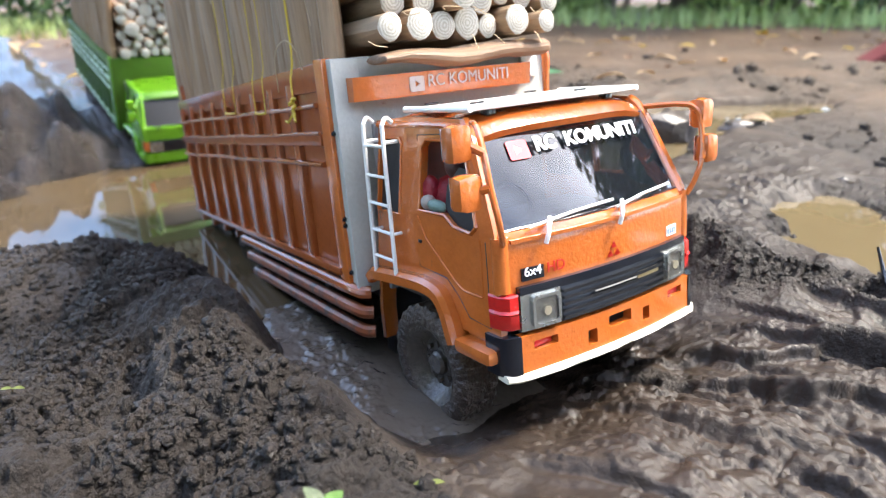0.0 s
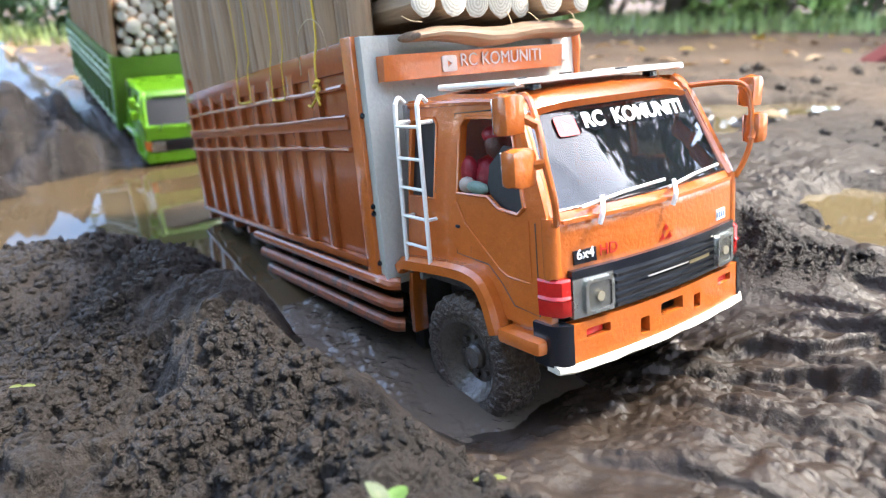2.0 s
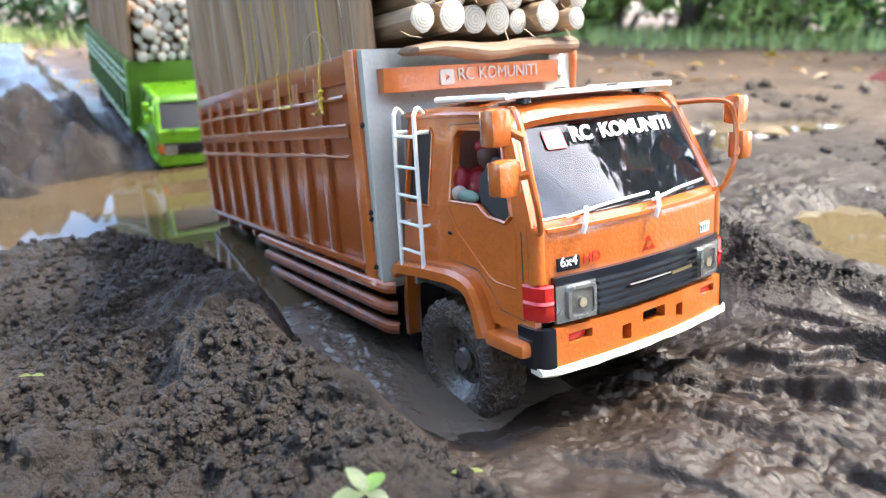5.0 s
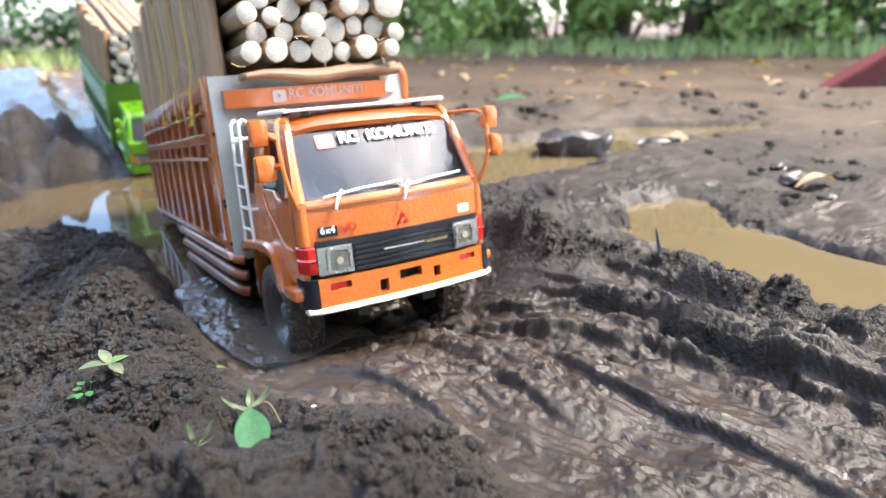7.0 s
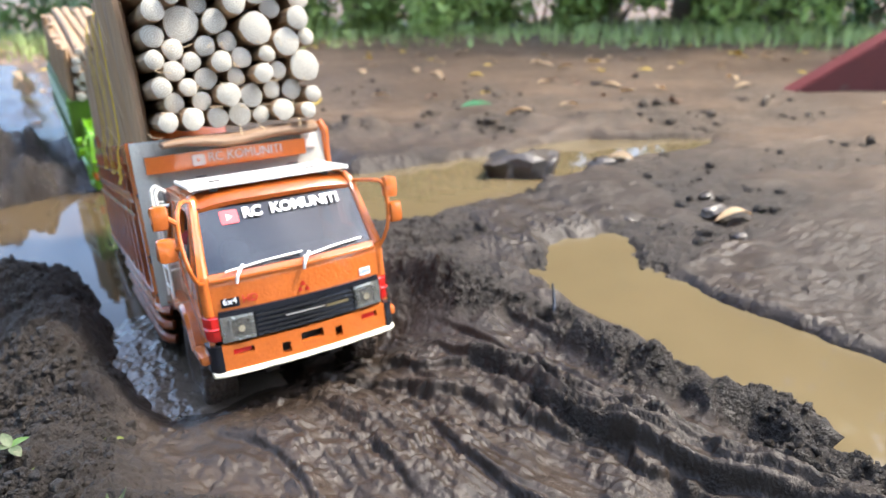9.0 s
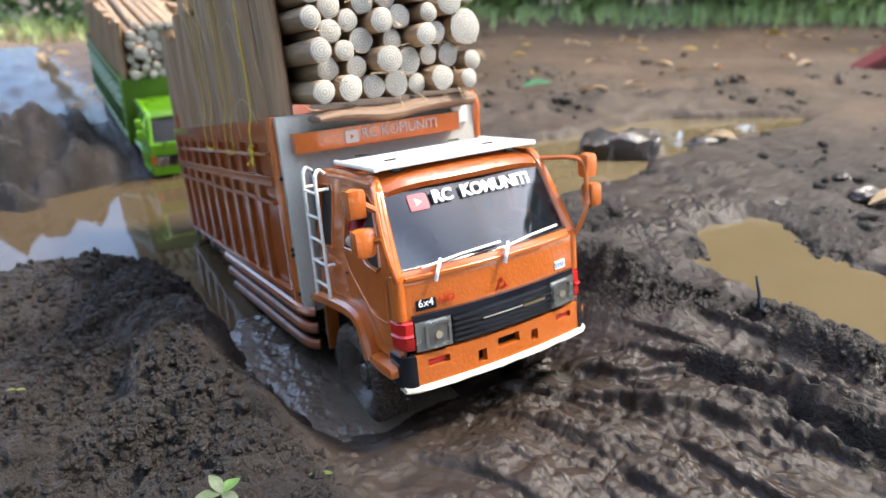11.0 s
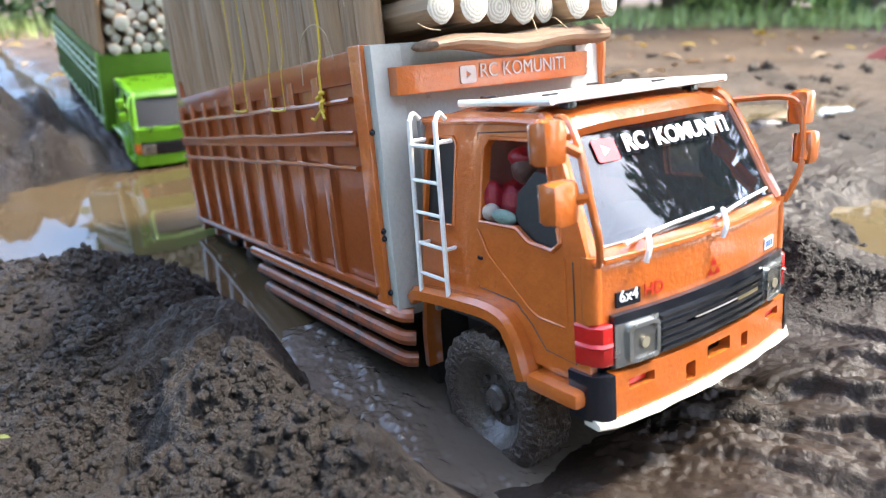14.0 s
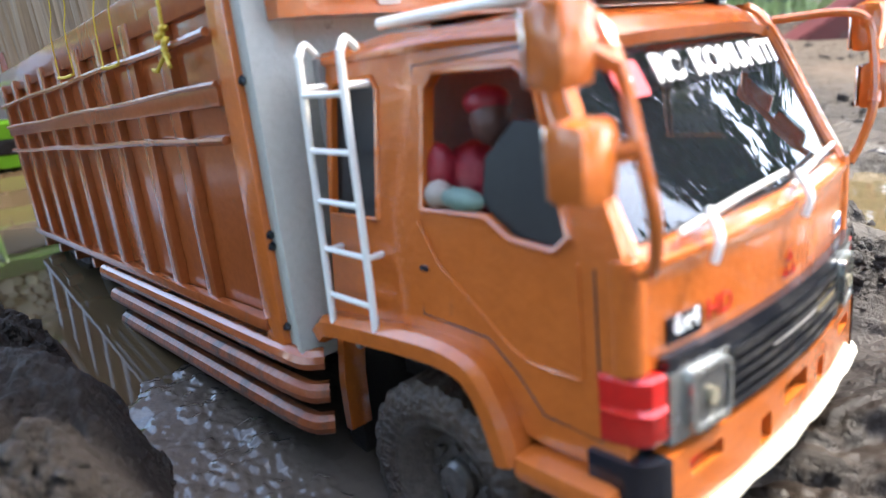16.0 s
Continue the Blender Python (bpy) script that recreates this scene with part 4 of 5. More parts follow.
        part("blade", tube([(x0, y(x0, 0.0775), 0.0775), ((x0 + x1) / 2, y((x0 + x1) / 2, 0.0815), 0.0815), (x1, y(x1, 0.083), 0.083)], 0.0013, 6), white, w)
    for s in (-1, 1):
        base, top = Vector((s * 0.0985, 0.000, 0.070)), Vector((s * 0.0905, 0.036, 0.148))
        if s < 0:
            arm = [base, (s * 0.104, -0.008, 0.074), (s * 0.110, -0.013, 0.090), (s * 0.1125, -0.010, 0.112), (s * 0.1115, -0.004, 0.134), (s * 0.106, 0.008, 0.1485), (s * 0.098, 0.024, 0.1510), top]
            spots = [(s * 0.1255, 0.004, 0.1410), (s * 0.1245, -0.001, 0.1100)]
        else:
            arm = [base, (s * 0.104, -0.003, 0.080), (s * 0.1095, -0.006, 0.098), (s * 0.1115, -0.004, 0.124), (s * 0.110, 0.000, 0.1390), (s * 0.104, 0.012, 0.1430), (s * 0.0905, 0.036, 0.1425)]
            spots = [(s * 0.1180, -0.001, 0.1345), (s * 0.1190, -0.005, 0.1060)]
        mirror = part("mirror_arm", tube(smooth_path(arm, 6), 0.0022, 8), paint, truck)
        for px, py, pz in spots:
            wide, tall = ((0.0085, 0.0122) if pz > 0.12 else (0.0095, 0.0120)) if s < 0 else (0.0075, 0.0120)
            head = block((px - wide, py - 0.006, pz - tall), (px + wide, py + 0.008, pz + tall), 0.0050)
            for v in head.verts:
                v.co += Vector((noise.noise(v.co * 160), noise.noise(v.co * 160 + Vector((9, 0, 0))), noise.noise(v.co * 160 + Vector((0, 9, 0))))) * 0.0011
            hd = part("mirror_head", head, paint, mirror, "lumpy painted mirror housing")
            part("mirror_glass", block((px - wide * 0.8, py + 0.0078, pz - tall * 0.85), (px + wide * 0.8, py + 0.0088, pz + tall * 0.85), 0.0003), plain("mirror_glass", (0.9, 0.9, 0.9), 0.05, 1.0), hd)
            near = min(arm, key=lambda q: (Vector(q) - Vector((px, py, pz))).length)
            part("mirror_clamp", tube([near, (px - s * wide * 0.6, py, pz)], 0.003, 8), paint, hd)

    # cargo box: boards, ribs, rails; its sides get lower towards the tail
    Y0, Y1, ZB, ZT, W = 0.200, 0.715, 0.006, 0.203, 0.121

    def sloped(bm):
        for v in bm.verts:
            v.co.z = ZB + (v.co.z - ZB) * (1 - 0.135 * (v.co.y - Y0) / 0.51)
        return bm

    box = part("cargo_box", block((-W + 0.006, Y0, ZB), (W - 0.006, Y1, ZB + 0.006), 0.001), CHASSIS, truck, box_label)
    for s in (-1, 1):
        part("side_board", sloped(block((s * (W - 0.0065), Y0 + 0.006, ZB + 0.006), (s * (W - 0.0035), Y1, ZT - 0.012), 0.0006)), board, box)
        for k in range(9):
            y = Y0 + 0.078 + 0.0537 * k
            part("rib", sloped(block((s * (W - 0.004), y - 0.0068, ZB + 0.008), (s * (W + 0.0022), y + 0.0068, ZT - 0.014), 0.0010)), board, box)
        part("top_rail", sloped(block((s * (W - 0.0075), Y0 + 0.002, ZT - 0.024), (s * (W + 0.0010), Y1 + 0.004, ZT), 0.0016)), board, box)
        part("rail_board", sloped(block((s * (W - 0.003), Y0 + 0.016, 0.1315), (s * (W + 0.0034), Y1 + 0.002, 0.1424), 0.0010)), rail_paint, box)
        for z, r in ((0.1670, 0.0024), (0.1424, 0.0017), (0.1150, 0.0025)):
            wave = [(s * (W + 0.0032), Y0 + 0.016 + (Y1 - Y0 - 0.014) * n / 12, z + 0.0006 * math.sin(n * 1.3 + z * 90)) for n in range(13)]
            part("rail", sloped(tube(wave, r, 8)), rail_paint, box)
        part("rail", sloped(block((s * (W - 0.003), Y0 + 0.010, 0.0113), (s * (W + 0.0042), Y1 + 0.004, 0.0188), 0.0016)), rail_paint, box)
        for k in range(9):
            y = Y0 + 0.05 + k * 0.055
            part("floor_beam", block((s * (W - 0.012), y, ZB - 0.007), (s * (W + 0.002), y + 0.008, ZB + 0.001), 0.0006), rail_paint, box)
        part("corner_post", block((s * (W - 0.008), Y0 - 0.004, -0.0035), (s * (W + 0.0022), Y0 + 0.014, ZT + 0.002), 0.0015), paint, box)
        if detail:
            for z in (0.142, 0.066, 0.060, 0.016):
                bm = bmesh.new()
                bmesh.ops.create_icosphere(bm, subdivisions=1, radius=0.0028, matrix=Matrix.Translation((s * (W - 0.001), Y0 - 0.0045, z)))
                part("bolt", bm, BLACK, box)
    part("front_board", block((-W + 0.002, Y0 - 0.012, -0.002), (W - 0.002, Y0 - 0.002, ZT + 0.001), 0.001), GREY if detail else board, box, "grey scuffed front board")
    part("tail_board", block((-W + 0.004, Y1 - 0.004, ZB), (W - 0.004, Y1, ZT - 0.005), 0.001), board, box)
    if detail:
        part("side_flap", block((-W + 0.0005, Y0 - 0.016, -0.003), (-W + 0.026, Y0 - 0.0125, ZT), 0.001), GREY, box)
        part("white_patch", block((W - 0.034, Y0 - 0.0155, ZT - 0.030), (W - 0.014, Y0 - 0.0125, ZT + 0.004), 0.0008), WHITE, box)
        # visor with its lettering
        visor = part("visor", plate([(-0.108, 0), (-0.096, 0), (0.076, 0), (0.088, 0), (0.088, 1), (0.076, 1), (-0.096, 1), (-0.108, 1)], [], lambda u, v, w: (u, 0.166 + 0.002 * (1 - v) + w * (1 - 0.4 * (abs(u + 0.01) > 0.09)) + 0.006 * (abs(u + 0.01) > 0.09), 0.1672 + 0.0200 * v), 0.022), paint, box, "orange visor board over the cab")
        block_m = Matrix.Translation((-0.0385, 0.1654, 0.1712)) @ Matrix.Rotation(radians(90), 4, "X")
        words("RC KOMUNITI", 0.0150, PALE_LETTER, "lettering", visor, block_m @ Matrix.Diagonal((0.96, 1, 1, 1)))
        part("play_badge", plate(rounded(-0.0564, 0.1708, -0.0414, 0.1838, 0.002), [[(-0.0509, 0.1743), (-0.0509, 0.1803), (-0.0462, 0.1773)]], lambda u, v, w: (u, 0.1656 + w, v), 0.0012), PALE_LETTER, visor)
        part("exhaust_pipe", tube(smooth_path([(0.122, 0.192, 0.135), (0.122, 0.190, 0.170), (0.122, 0.188, 0.192), (0.116, 0.190, 0.206)], 5), 0.0052, 10), paint, box)
        # roof rack
        rack = part("roof_rack", block((-0.0865, 0.040, 0.1570), (0.0865, 0.074, 0.1600), 0.0014), WHITE, truck, "chipped white roof rack of boards and bars")
        part("rack_board", block((-0.083, 0.082, 0.1570), (0.083, 0.128, 0.1597), 0.0014), WHITE, rack)
        for s in (-1, 1):
            part("rack_bar", tube([(s * 0.0865, 0.040, 0.1588), (s * 0.0850, 0.131, 0.1588)], 0.0024, 8), WHITE, rack)
            for y in (0.052, 0.115):
                part("rack_foot", block((s * 0.062 - 0.004, y - 0.004, 0.150), (s * 0.062 + 0.004, y + 0.004, 0.1572), 0.0008), BLACK, rack)
                part("rack_clip", block((s * 0.055 - 0.006, y - 0.0018 + 0.022, 0.1599), (s * 0.055 + 0.006, y + 0.0018 + 0.022, 0.1614), 0.0004), BLACK, rack)
        # ladder
        ladder = None
        for y, yb in ((0.1285, 0.1295), (0.1605, 0.1645)):
            rail = tube(smooth_path([(-0.098, y + 0.004, 0.150), (-0.104, y + 0.002, 0.154), (-0.1085, y, 0.150), (-0.1095, y, 0.143), (-0.1100, (y + yb) / 2, 0.085), (-0.1105, yb, 0.022)], 5), 0.0018, 8)
            if ladder is None:
                ladder = part("ladder", rail, WHITE, truck, "white wire ladder behind the cab door")
            else:
                part("rail", rail, WHITE, ladder)
            for z in (0.135, 0.060):
                part("bracket", tube([(-0.1095, y, z), (-0.097, y, z)], 0.0016, 6), WHITE, ladder)
        for z in (0.132, 0.107, 0.0835, 0.060, 0.0365):
            k = (0.15 - z) / 0.125
            part("rung", tube([(-0.1098, 0.1285 + 0.001 * k, z), (-0.1098, 0.1605 + 0.004 * k, z + 0.0005)], 0.0014, 8), WHITE, ladder)
        # badges and lettering on the front
        fm = lambda u, v, off, mid: Matrix.Translation((u, front_y(u, v) + off, v)) @ Matrix.Rotation(math.atan(2 * mid), 4, "Z") @ Matrix.Rotation(radians(90), 4, "X")
        badge = strip(-0.0845, -0.0665, 0.0408, 0.0500, BLACK, "badge", -0.0012, 0.0014, 6, 1, face, "small black badge with white characters")
        words("6x4", 0.0096, LETTER, "badge_lettering", badge, fm(-0.0832, 0.0423, -0.0020, -0.075), fat=0.0001)
        words("HD", 0.0110, REDPRINT, "red_lettering", face, fm(-0.0640, 0.0410, -0.0012, -0.057))
        mark = bmesh.new()
        for du, dv in ((0, 0.0062), (-0.0037, 0), (0.0037, 0)):
            u, v = 0.0005 + du, 0.0435 + dv
            vs = [mark.verts.new(front(a, b, -0.0008)) for a, b in ((u - 0.0032, v - 0.002), (u + 0.0032, v - 0.002), (u, v + 0.0035))]
            mark.faces.new(vs)
        bmesh.ops.solidify(mark, geom=mark.faces[:], thickness=0.0006)
        part("red_mark", mark, REDPRINT, face, "plain red mark")
        pale = strip(0.0680, 0.0820, 0.0410, 0.0490, LETTER, "pale_badge", -0.0008, 0.001, 3, 1, face, "pale badge with worn blue bars")
        for k in range(4):
            strip(0.0690 + k * 0.0032, 0.0705 + k * 0.0032, 0.0428, 0.0472, mat("blue_print", (0.12, 0.2, 0.4), 0.5), "bar", -0.0012, 0.0004, 1, 1, pale)
        # windscreen sticker
        sm = Matrix.Translation((-0.0425, front_y(0, 0.122) - 0.0012, 0.1220)) @ Matrix.Rotation(radians(90 - 26), 4, "X")
        words("RC  KOMUNITI", 0.0152, LETTER, "screen_lettering", screen, sm @ Matrix.Diagonal((1.06, 1, 1, 1)), fat=0.0006)
        st = part("sticker", plate(rounded(-0.0650, 0.1205, -0.0465, 0.1335, 0.002), [[(-0.0585, 0.1240), (-0.0585, 0.1302), (-0.0522, 0.1271)]], lambda u, v, w: (u, front_y(u, v) + 0.0004 + w, v), 0.0005), PINK, screen, "faded red play sticker")
        part("sticker_arrow", plate([(-0.0585, 0.1240), (-0.0585, 0.1302), (-0.0522, 0.1271)], [], lambda u, v, w: (u, front_y(u, v) + 0.0004 + w, v), 0.0005), LETTER, st)
    return truck


TRUCK = pose(-0.006, 0, 0, -7.6, 0, 0)
build_truck(TRUCK, ORANGE, ORANGE_DUSTY, ORANGE_DUSTY, "orange slatted cargo box with rails and ribs", "orange toy truck with a loaded cargo box, sunk in mud", True)
GREEN_TRUCK = pose(-0.040, 1.12, -0.073, 13, 0, 2) @ Matrix.Scale(0.74, 4)
build_truck(GREEN_TRUCK, GREEN, GREEN_DARK, PALE_GREEN, "green slatted cargo box with pale rails", "lime green toy truck with a loaded box, wheels in the pool", False)


# ---- load of the trucks ----
STAKE_FLAT = mat("brown_bark_slab", (0.17, 0.105, 0.062), 0.65, 0, 0.4, 60, 0.6, 300, (0.07, 0.045, 0.03), 0.4, 0, 60, stretch=(1, 0.1, 1))


def log_mesh(r, length, seed):
    rnd = random.Random(seed)
    seg, rings = 14, 9
    bm = bmesh.new()
    rows = []
    for j in range(rings):
        k = j / (rings - 1)
        bx, bz = 0.006 * math.sin(k * 3 + seed), 0.004 * math.sin(k * 4 + seed * 2)
        rr = r * (1 + 0.05 * math.sin(k * 5 + seed))
        rows.append([bm.verts.new((bx * k + rr * (1 + 0.06 * math.sin(2 * a + seed) + 0.03 * math.sin(5 * a + seed * 3)) * math.cos(a), k * length, bz * k + rr * (1 + 0.05 * math.cos(3 * a + seed)) * math.sin(a)))
                     for a in [2 * math.pi * n / seg for n in range(seg)]])
    for a, b in zip(rows, rows[1:]):
        for n in range(seg):
            bm.faces.new((a[n], a[(n + 1) % seg], b[(n + 1) % seg], b[n])).material_index = 0
    for row, way in ((rows[0], -1), (rows[-1], 1)):
        inner = [bm.verts.new(v.co * 0.82 + Vector((0, v.co.y * 0.18 + way * 0.0012, 0))) for v in row]
        mid = bm.verts.new((sum((v.co for v in row), Vector()) / seg) + Vector((0, way * (0.001 + 0.002 * rnd.random()), 0)))
        for n in range(seg):
            bm.faces.new((row[n], row[(n + 1) % seg], inner[(n + 1) % seg], inner[n])).material_index = 1
            bm.faces.new((inner[n], inner[(n + 1) % seg], mid)).material_index = 1
    bmesh.ops.recalc_face_normals(bm, faces=bm.faces[:])
    return bm


def lay_logs(base, y_front, z0, width, seed, group, label, length=0.52, top=0.40, count=80):
    """Logs dropped one by one into the lowest free place between the stakes."""
    rnd = random.Random(seed)
    placed = []
    for n in range(count):
        r = rnd.uniform(0.0105, 0.0145) if rnd.random() < 0.84 or n < 12 else rnd.uniform(0.017, 0.021)
        best = None
        for k in range(41):
            x = -width + r + (2 * width - 2 * r) * k / 40
            z = z0 + r
            for px, pz, pr in placed:
                if abs(px - x) < r + pr:
                    z = max(z, pz + math.sqrt((r + pr) ** 2 - (px - x) ** 2))
            if best is None or z < best[1] - 1e-5:
                best = (x, z)
        if best[1] > top:
            continue
        placed.append((*best, r))
        at = base @ Matrix.Translation((best[0], y_front + rnd.uniform(-0.014, 0.014), best[1])) @ pose(0, 0, 0, rnd.uniform(-0.4, 0.4), rnd.uniform(0, 360), rnd.uniform(-0.6, 0.6))
        solo("log", log_mesh(r * 0.97, length, seed * 100 + n), [BARK, ENDWOOD], label, "log", at, group)


def stake_mesh(r, height, seed):
    seg = 10
    bm = bmesh.new()
    rows = []
    for j in range(12):
        k = j / 11
        rows.append([bm.verts.new((r * 0.75 * (1 + 0.08 * math.sin(3 * a + seed)) * math.cos(a) + 0.003 * math.sin(k * 4 + seed), r * (1.1 + 0.06 * math.sin(2 * a + seed + k)) * math.sin(a) + 0.003 * math.sin(k * 3 + seed * 2), k * height))
                     for a in [2 * math.pi * n / seg for n in range(seg)]])
    for a, b in zip(rows, rows[1:]):
        for n in range(seg):
            bm.faces.new((a[n], a[(n + 1) % seg], b[(n + 1) % seg], b[n]))
    bm.faces.new(rows[0][::-1])
    bm.faces.new(rows[-1])
    return bm


def stand_stakes(base, x, y0, y1, z, seed, heights, label, group):
    rnd = random.Random(seed)
    y, n = y0, seed
    while y < y1:
        r = rnd.uniform(0.0105, 0.0190)
        k = (y - y0) / (y1 - y0)
        h = heights[0] + (heights[1] - heights[0]) * k + rnd.uniform(-0.02, 0.02)
        n += 1
        at = base @ Matrix.Translation((x + rnd.uniform(-0.002, 0.002), y + r, z)) @ pose(0, 0, 0, rnd.uniform(-0.7, 0.9), rnd.uniform(-0.6, 0.1) * (1 if x < 0 else -1), 0)
        solo("wooden_stake", stake_mesh(r, h, n), STAKE, label, "stake", at, group)
        y += 2 * r * 0.84


lay_logs(TRUCK @ Matrix.Translation((0.012, 0, 0)), 0.158, 0.212, 0.102, 3, "logs on the orange truck", "thin brown log with a pale sawn end", top=0.40)
for s in (-1,):
    stand_stakes(TRUCK, s * 0.1000, 0.205, 0.725, 0.05, 5 + s, (0.34, 0.27), "upright weathered brown stake inside the box edge", "stakes of the orange truck")
slab = log_mesh(0.0085, 0.19, 77)
for v in slab.verts:
    v.co.x *= 1.9
    v.co.z = v.co.z * (0.45 + 0.5 * min(1, v.co.y / 0.07)) + 0.002 * math.sin(v.co.y * 60)
solo("bark_slab", slab, [STAKE_FLAT, STAKE_FLAT], "curled brown bark slab under the log stack", "bark", TRUCK @ pose(-0.088, 0.163, 0.1995, 0, 0, -90))
lay_logs(GREEN_TRUCK, 0.19, 0.205, 0.094, 8, "logs on the green truck", "thin pale log with a sawn end", top=0.36)
for s in (-1, 1):
    stand_stakes(GREEN_TRUCK, s * 0.1000, 0.21, 0.70, 0.05, 15 + s, (0.31, 0.29), "upright brown stake inside the green box edge", "stakes of the green truck")


# ---- driver doll ----
def blob(bm, at, size, turn=(0, 0, 0), index=0, sub=2):
    made = bmesh.ops.create_icosphere(bm, subdivisions=sub, radius=1, matrix=Matrix.LocRotScale(at, Euler([radians(a) for a in turn]), size))
    for f in {f for v in made["verts"] for f in v.link_faces}:
        f.material_index = index


CLOTH_RED = mat("red_painted_cloth", (0.26, 0.012, 0.022), 0.4, 0, 0.2, 120, 0.3, 500)
SKIN = mat("dark_painted_resin", (0.10, 0.045, 0.035), 0.5, 0, 0.2, 120, 0.2, 500)
GLOVE = mat("grey_green_paint", (0.13, 0.20, 0.165), 0.5, 0, 0.2, 120, 0.3, 500)
CUFF = mat("pale_paint", (0.36, 0.30, 0.25), 0.5, 0, 0.1, 120, 0.2, 500)
bm = bmesh.new()
blob(bm, (-0.074, 0.092, 0.088), (0.015, 0.015, 0.020), index=0)
blob(bm, (-0.078, 0.077, 0.1165), (0.0085, 0.0090, 0.0110), index=1)
blob(bm, (-0.077, 0.079, 0.1235), (0.0096, 0.0105, 0.0068), index=0)
blob(bm, (-0.088, 0.099, 0.0965), (0.0085, 0.0085, 0.0125), (0, 0, 0), index=0)
blob(bm, (-0.095, 0.093, 0.0885), (0.0062, 0.0070, 0.0062), index=3)
blob(bm, (-0.098, 0.0765, 0.0880), (0.0052, 0.0115, 0.0050), (4, 0, 0), index=2)
blob(bm, (-0.070, 0.090, 0.068), (0.015, 0.020, 0.010), index=0)
solo("driver_doll", bm, [CLOTH_RED, SKIN, GLOVE, CUFF], "small red driver doll with one arm on the sill", "doll", TRUCK)

# ---- strings and loose fibres on the load ----
for y, top_x, low in ((0.258, -0.116, 0.166), (0.335, -0.118, 0.160), (0.365, -0.117, 0.160), (0.432, -0.118, 0.160), (0.470, -0.118, 0.160)):
    pts = smooth_path([(-0.1275, y, low), (-0.1265, y + 0.001, 0.19), (-0.121, y + 0.004, 0.215), (-0.1185, y + 0.010, 0.29), (-0.1165, y + 0.013, 0.35), (-0.11, y + 0.014, 0.372)], 5)
    solo("yellow_string", tube(pts, 0.0010 if y < 0.3 else 0.0005, 6), ROPE, "thin yellow string tied over the stakes", "string", TRUCK, "strings over the load")
for y0, y1 in ((0.335, 0.365), (0.432, 0.470)):
    solo("yellow_string", tube([(-0.1285, y0, 0.160), (-0.1288, (y0 + y1) / 2, 0.1592), (-0.1285, y1, 0.160)], 0.0011, 6), ROPE, "yellow string wound along the box rail", "string", TRUCK, "strings over the load")
bm = bmesh.new()
for k in range(5):
    blob(bm, (-0.1285 + 0.001 * math.sin(k * 2), 0.258 + 0.004 * math.sin(k * 2.4), 0.163 + 0.0035 * k - 0.004), (0.0022, 0.0036, 0.0026), (k * 40, 20 * k, 0), sub=1)
tube([(-0.129, 0.258, 0.160), (-0.131, 0.268, 0.152), (-0.130, 0.276, 0.153)], 0.0012, 6, bm)
tube([(-0.129, 0.258, 0.160), (-0.131, 0.250, 0.153)], 0.0012, 6, bm)
solo("string_knot", bm, ROPE, "bulky yellow knot on the box rail", "knot", TRUCK)
solo("dry_straw", tube(smooth_path([(-0.124, 0.236, 0.198), (-0.130, 0.232, 0.216), (-0.134, 0.245, 0.224), (-0.135, 0.268, 0.212), (-0.131, 0.282, 0.180)], 5), 0.0005, 5), FIBRE, "thin curled straw by the knot", "straw", TRUCK)
rnd = random.Random(12)
for k in range(34):
    x, z = rnd.uniform(-0.105, 0.105), rnd.choice((0.214, 0.236, 0.262, 0.285, 0.308))
    p = Vector((x, 0.150, z))
    pts = [p, p + Vector((rnd.uniform(-0.006, 0.006), -rnd.uniform(0.002, 0.008), rnd.uniform(-0.006, 0.003))), p + Vector((rnd.uniform(-0.012, 0.012), -rnd.uniform(0.006, 0.014), rnd.uniform(-0.012, 0.002)))]
    solo("bark_fibre", tube(smooth_path(pts, 3), 0.00035, 4), FIBRE, "loose dry fibre at a log end", "fibre", TRUCK, "fibres of the logs")
for k in range(10):
    y = rnd.uniform(0.22, 0.5)
    p = Vector((-0.1165, y, rnd.uniform(0.22, 0.33)))
    pts = [p, p + Vector((-0.004, rnd.uniform(-0.01, 0.01), rnd.uniform(0.015, 0.04))), p + Vector((-0.007, rnd.uniform(-0.03, 0.03), rnd.uniform(0.03, 0.07)))]
    solo("bark_fibre", tube(smooth_path(pts, 4), 0.00045, 4), FIBRE, "long dry fibre hanging from the stakes", "fibre", TRUCK, "fibres of the logs")


# ---- small plants and litter ----
def leaf_mesh(length, width, curl=0.3, fold=0.15, bm=None, m=None, n=8, thick=0.0004):
    bm = bm or bmesh.new()
    m = m or Matrix()
    rows = []
    for j in range(n + 1):
        k = j / n
        w = width * math.sin(math.pi * min(1, k * 0.96 + 0.02)) ** 0.75 * (1 - 0.25 * k)
        y, z = length * k, curl * length * (k - k * k * 1.6)
        rows.append([bm.verts.new(m @ Vector((i * w / 2, y, z + abs(i) * fold * w / 2))) for i in (-1, -0.5, 0, 0.5, 1)])
    made = []
    for a, b in zip(rows, rows[1:]):
        for i in range(4):
            made.append(bm.faces.new((a[i], a[i + 1], b[i + 1], b[i])))
    return bm


def solid(bm, t=0.0005):
    bmesh.ops.solidify(bm, geom=bm.faces[:], thickness=t)
    return bm


def on_ground(x, y, lift=0.0):
    return float(ground_height(x, y)[0]) + lift


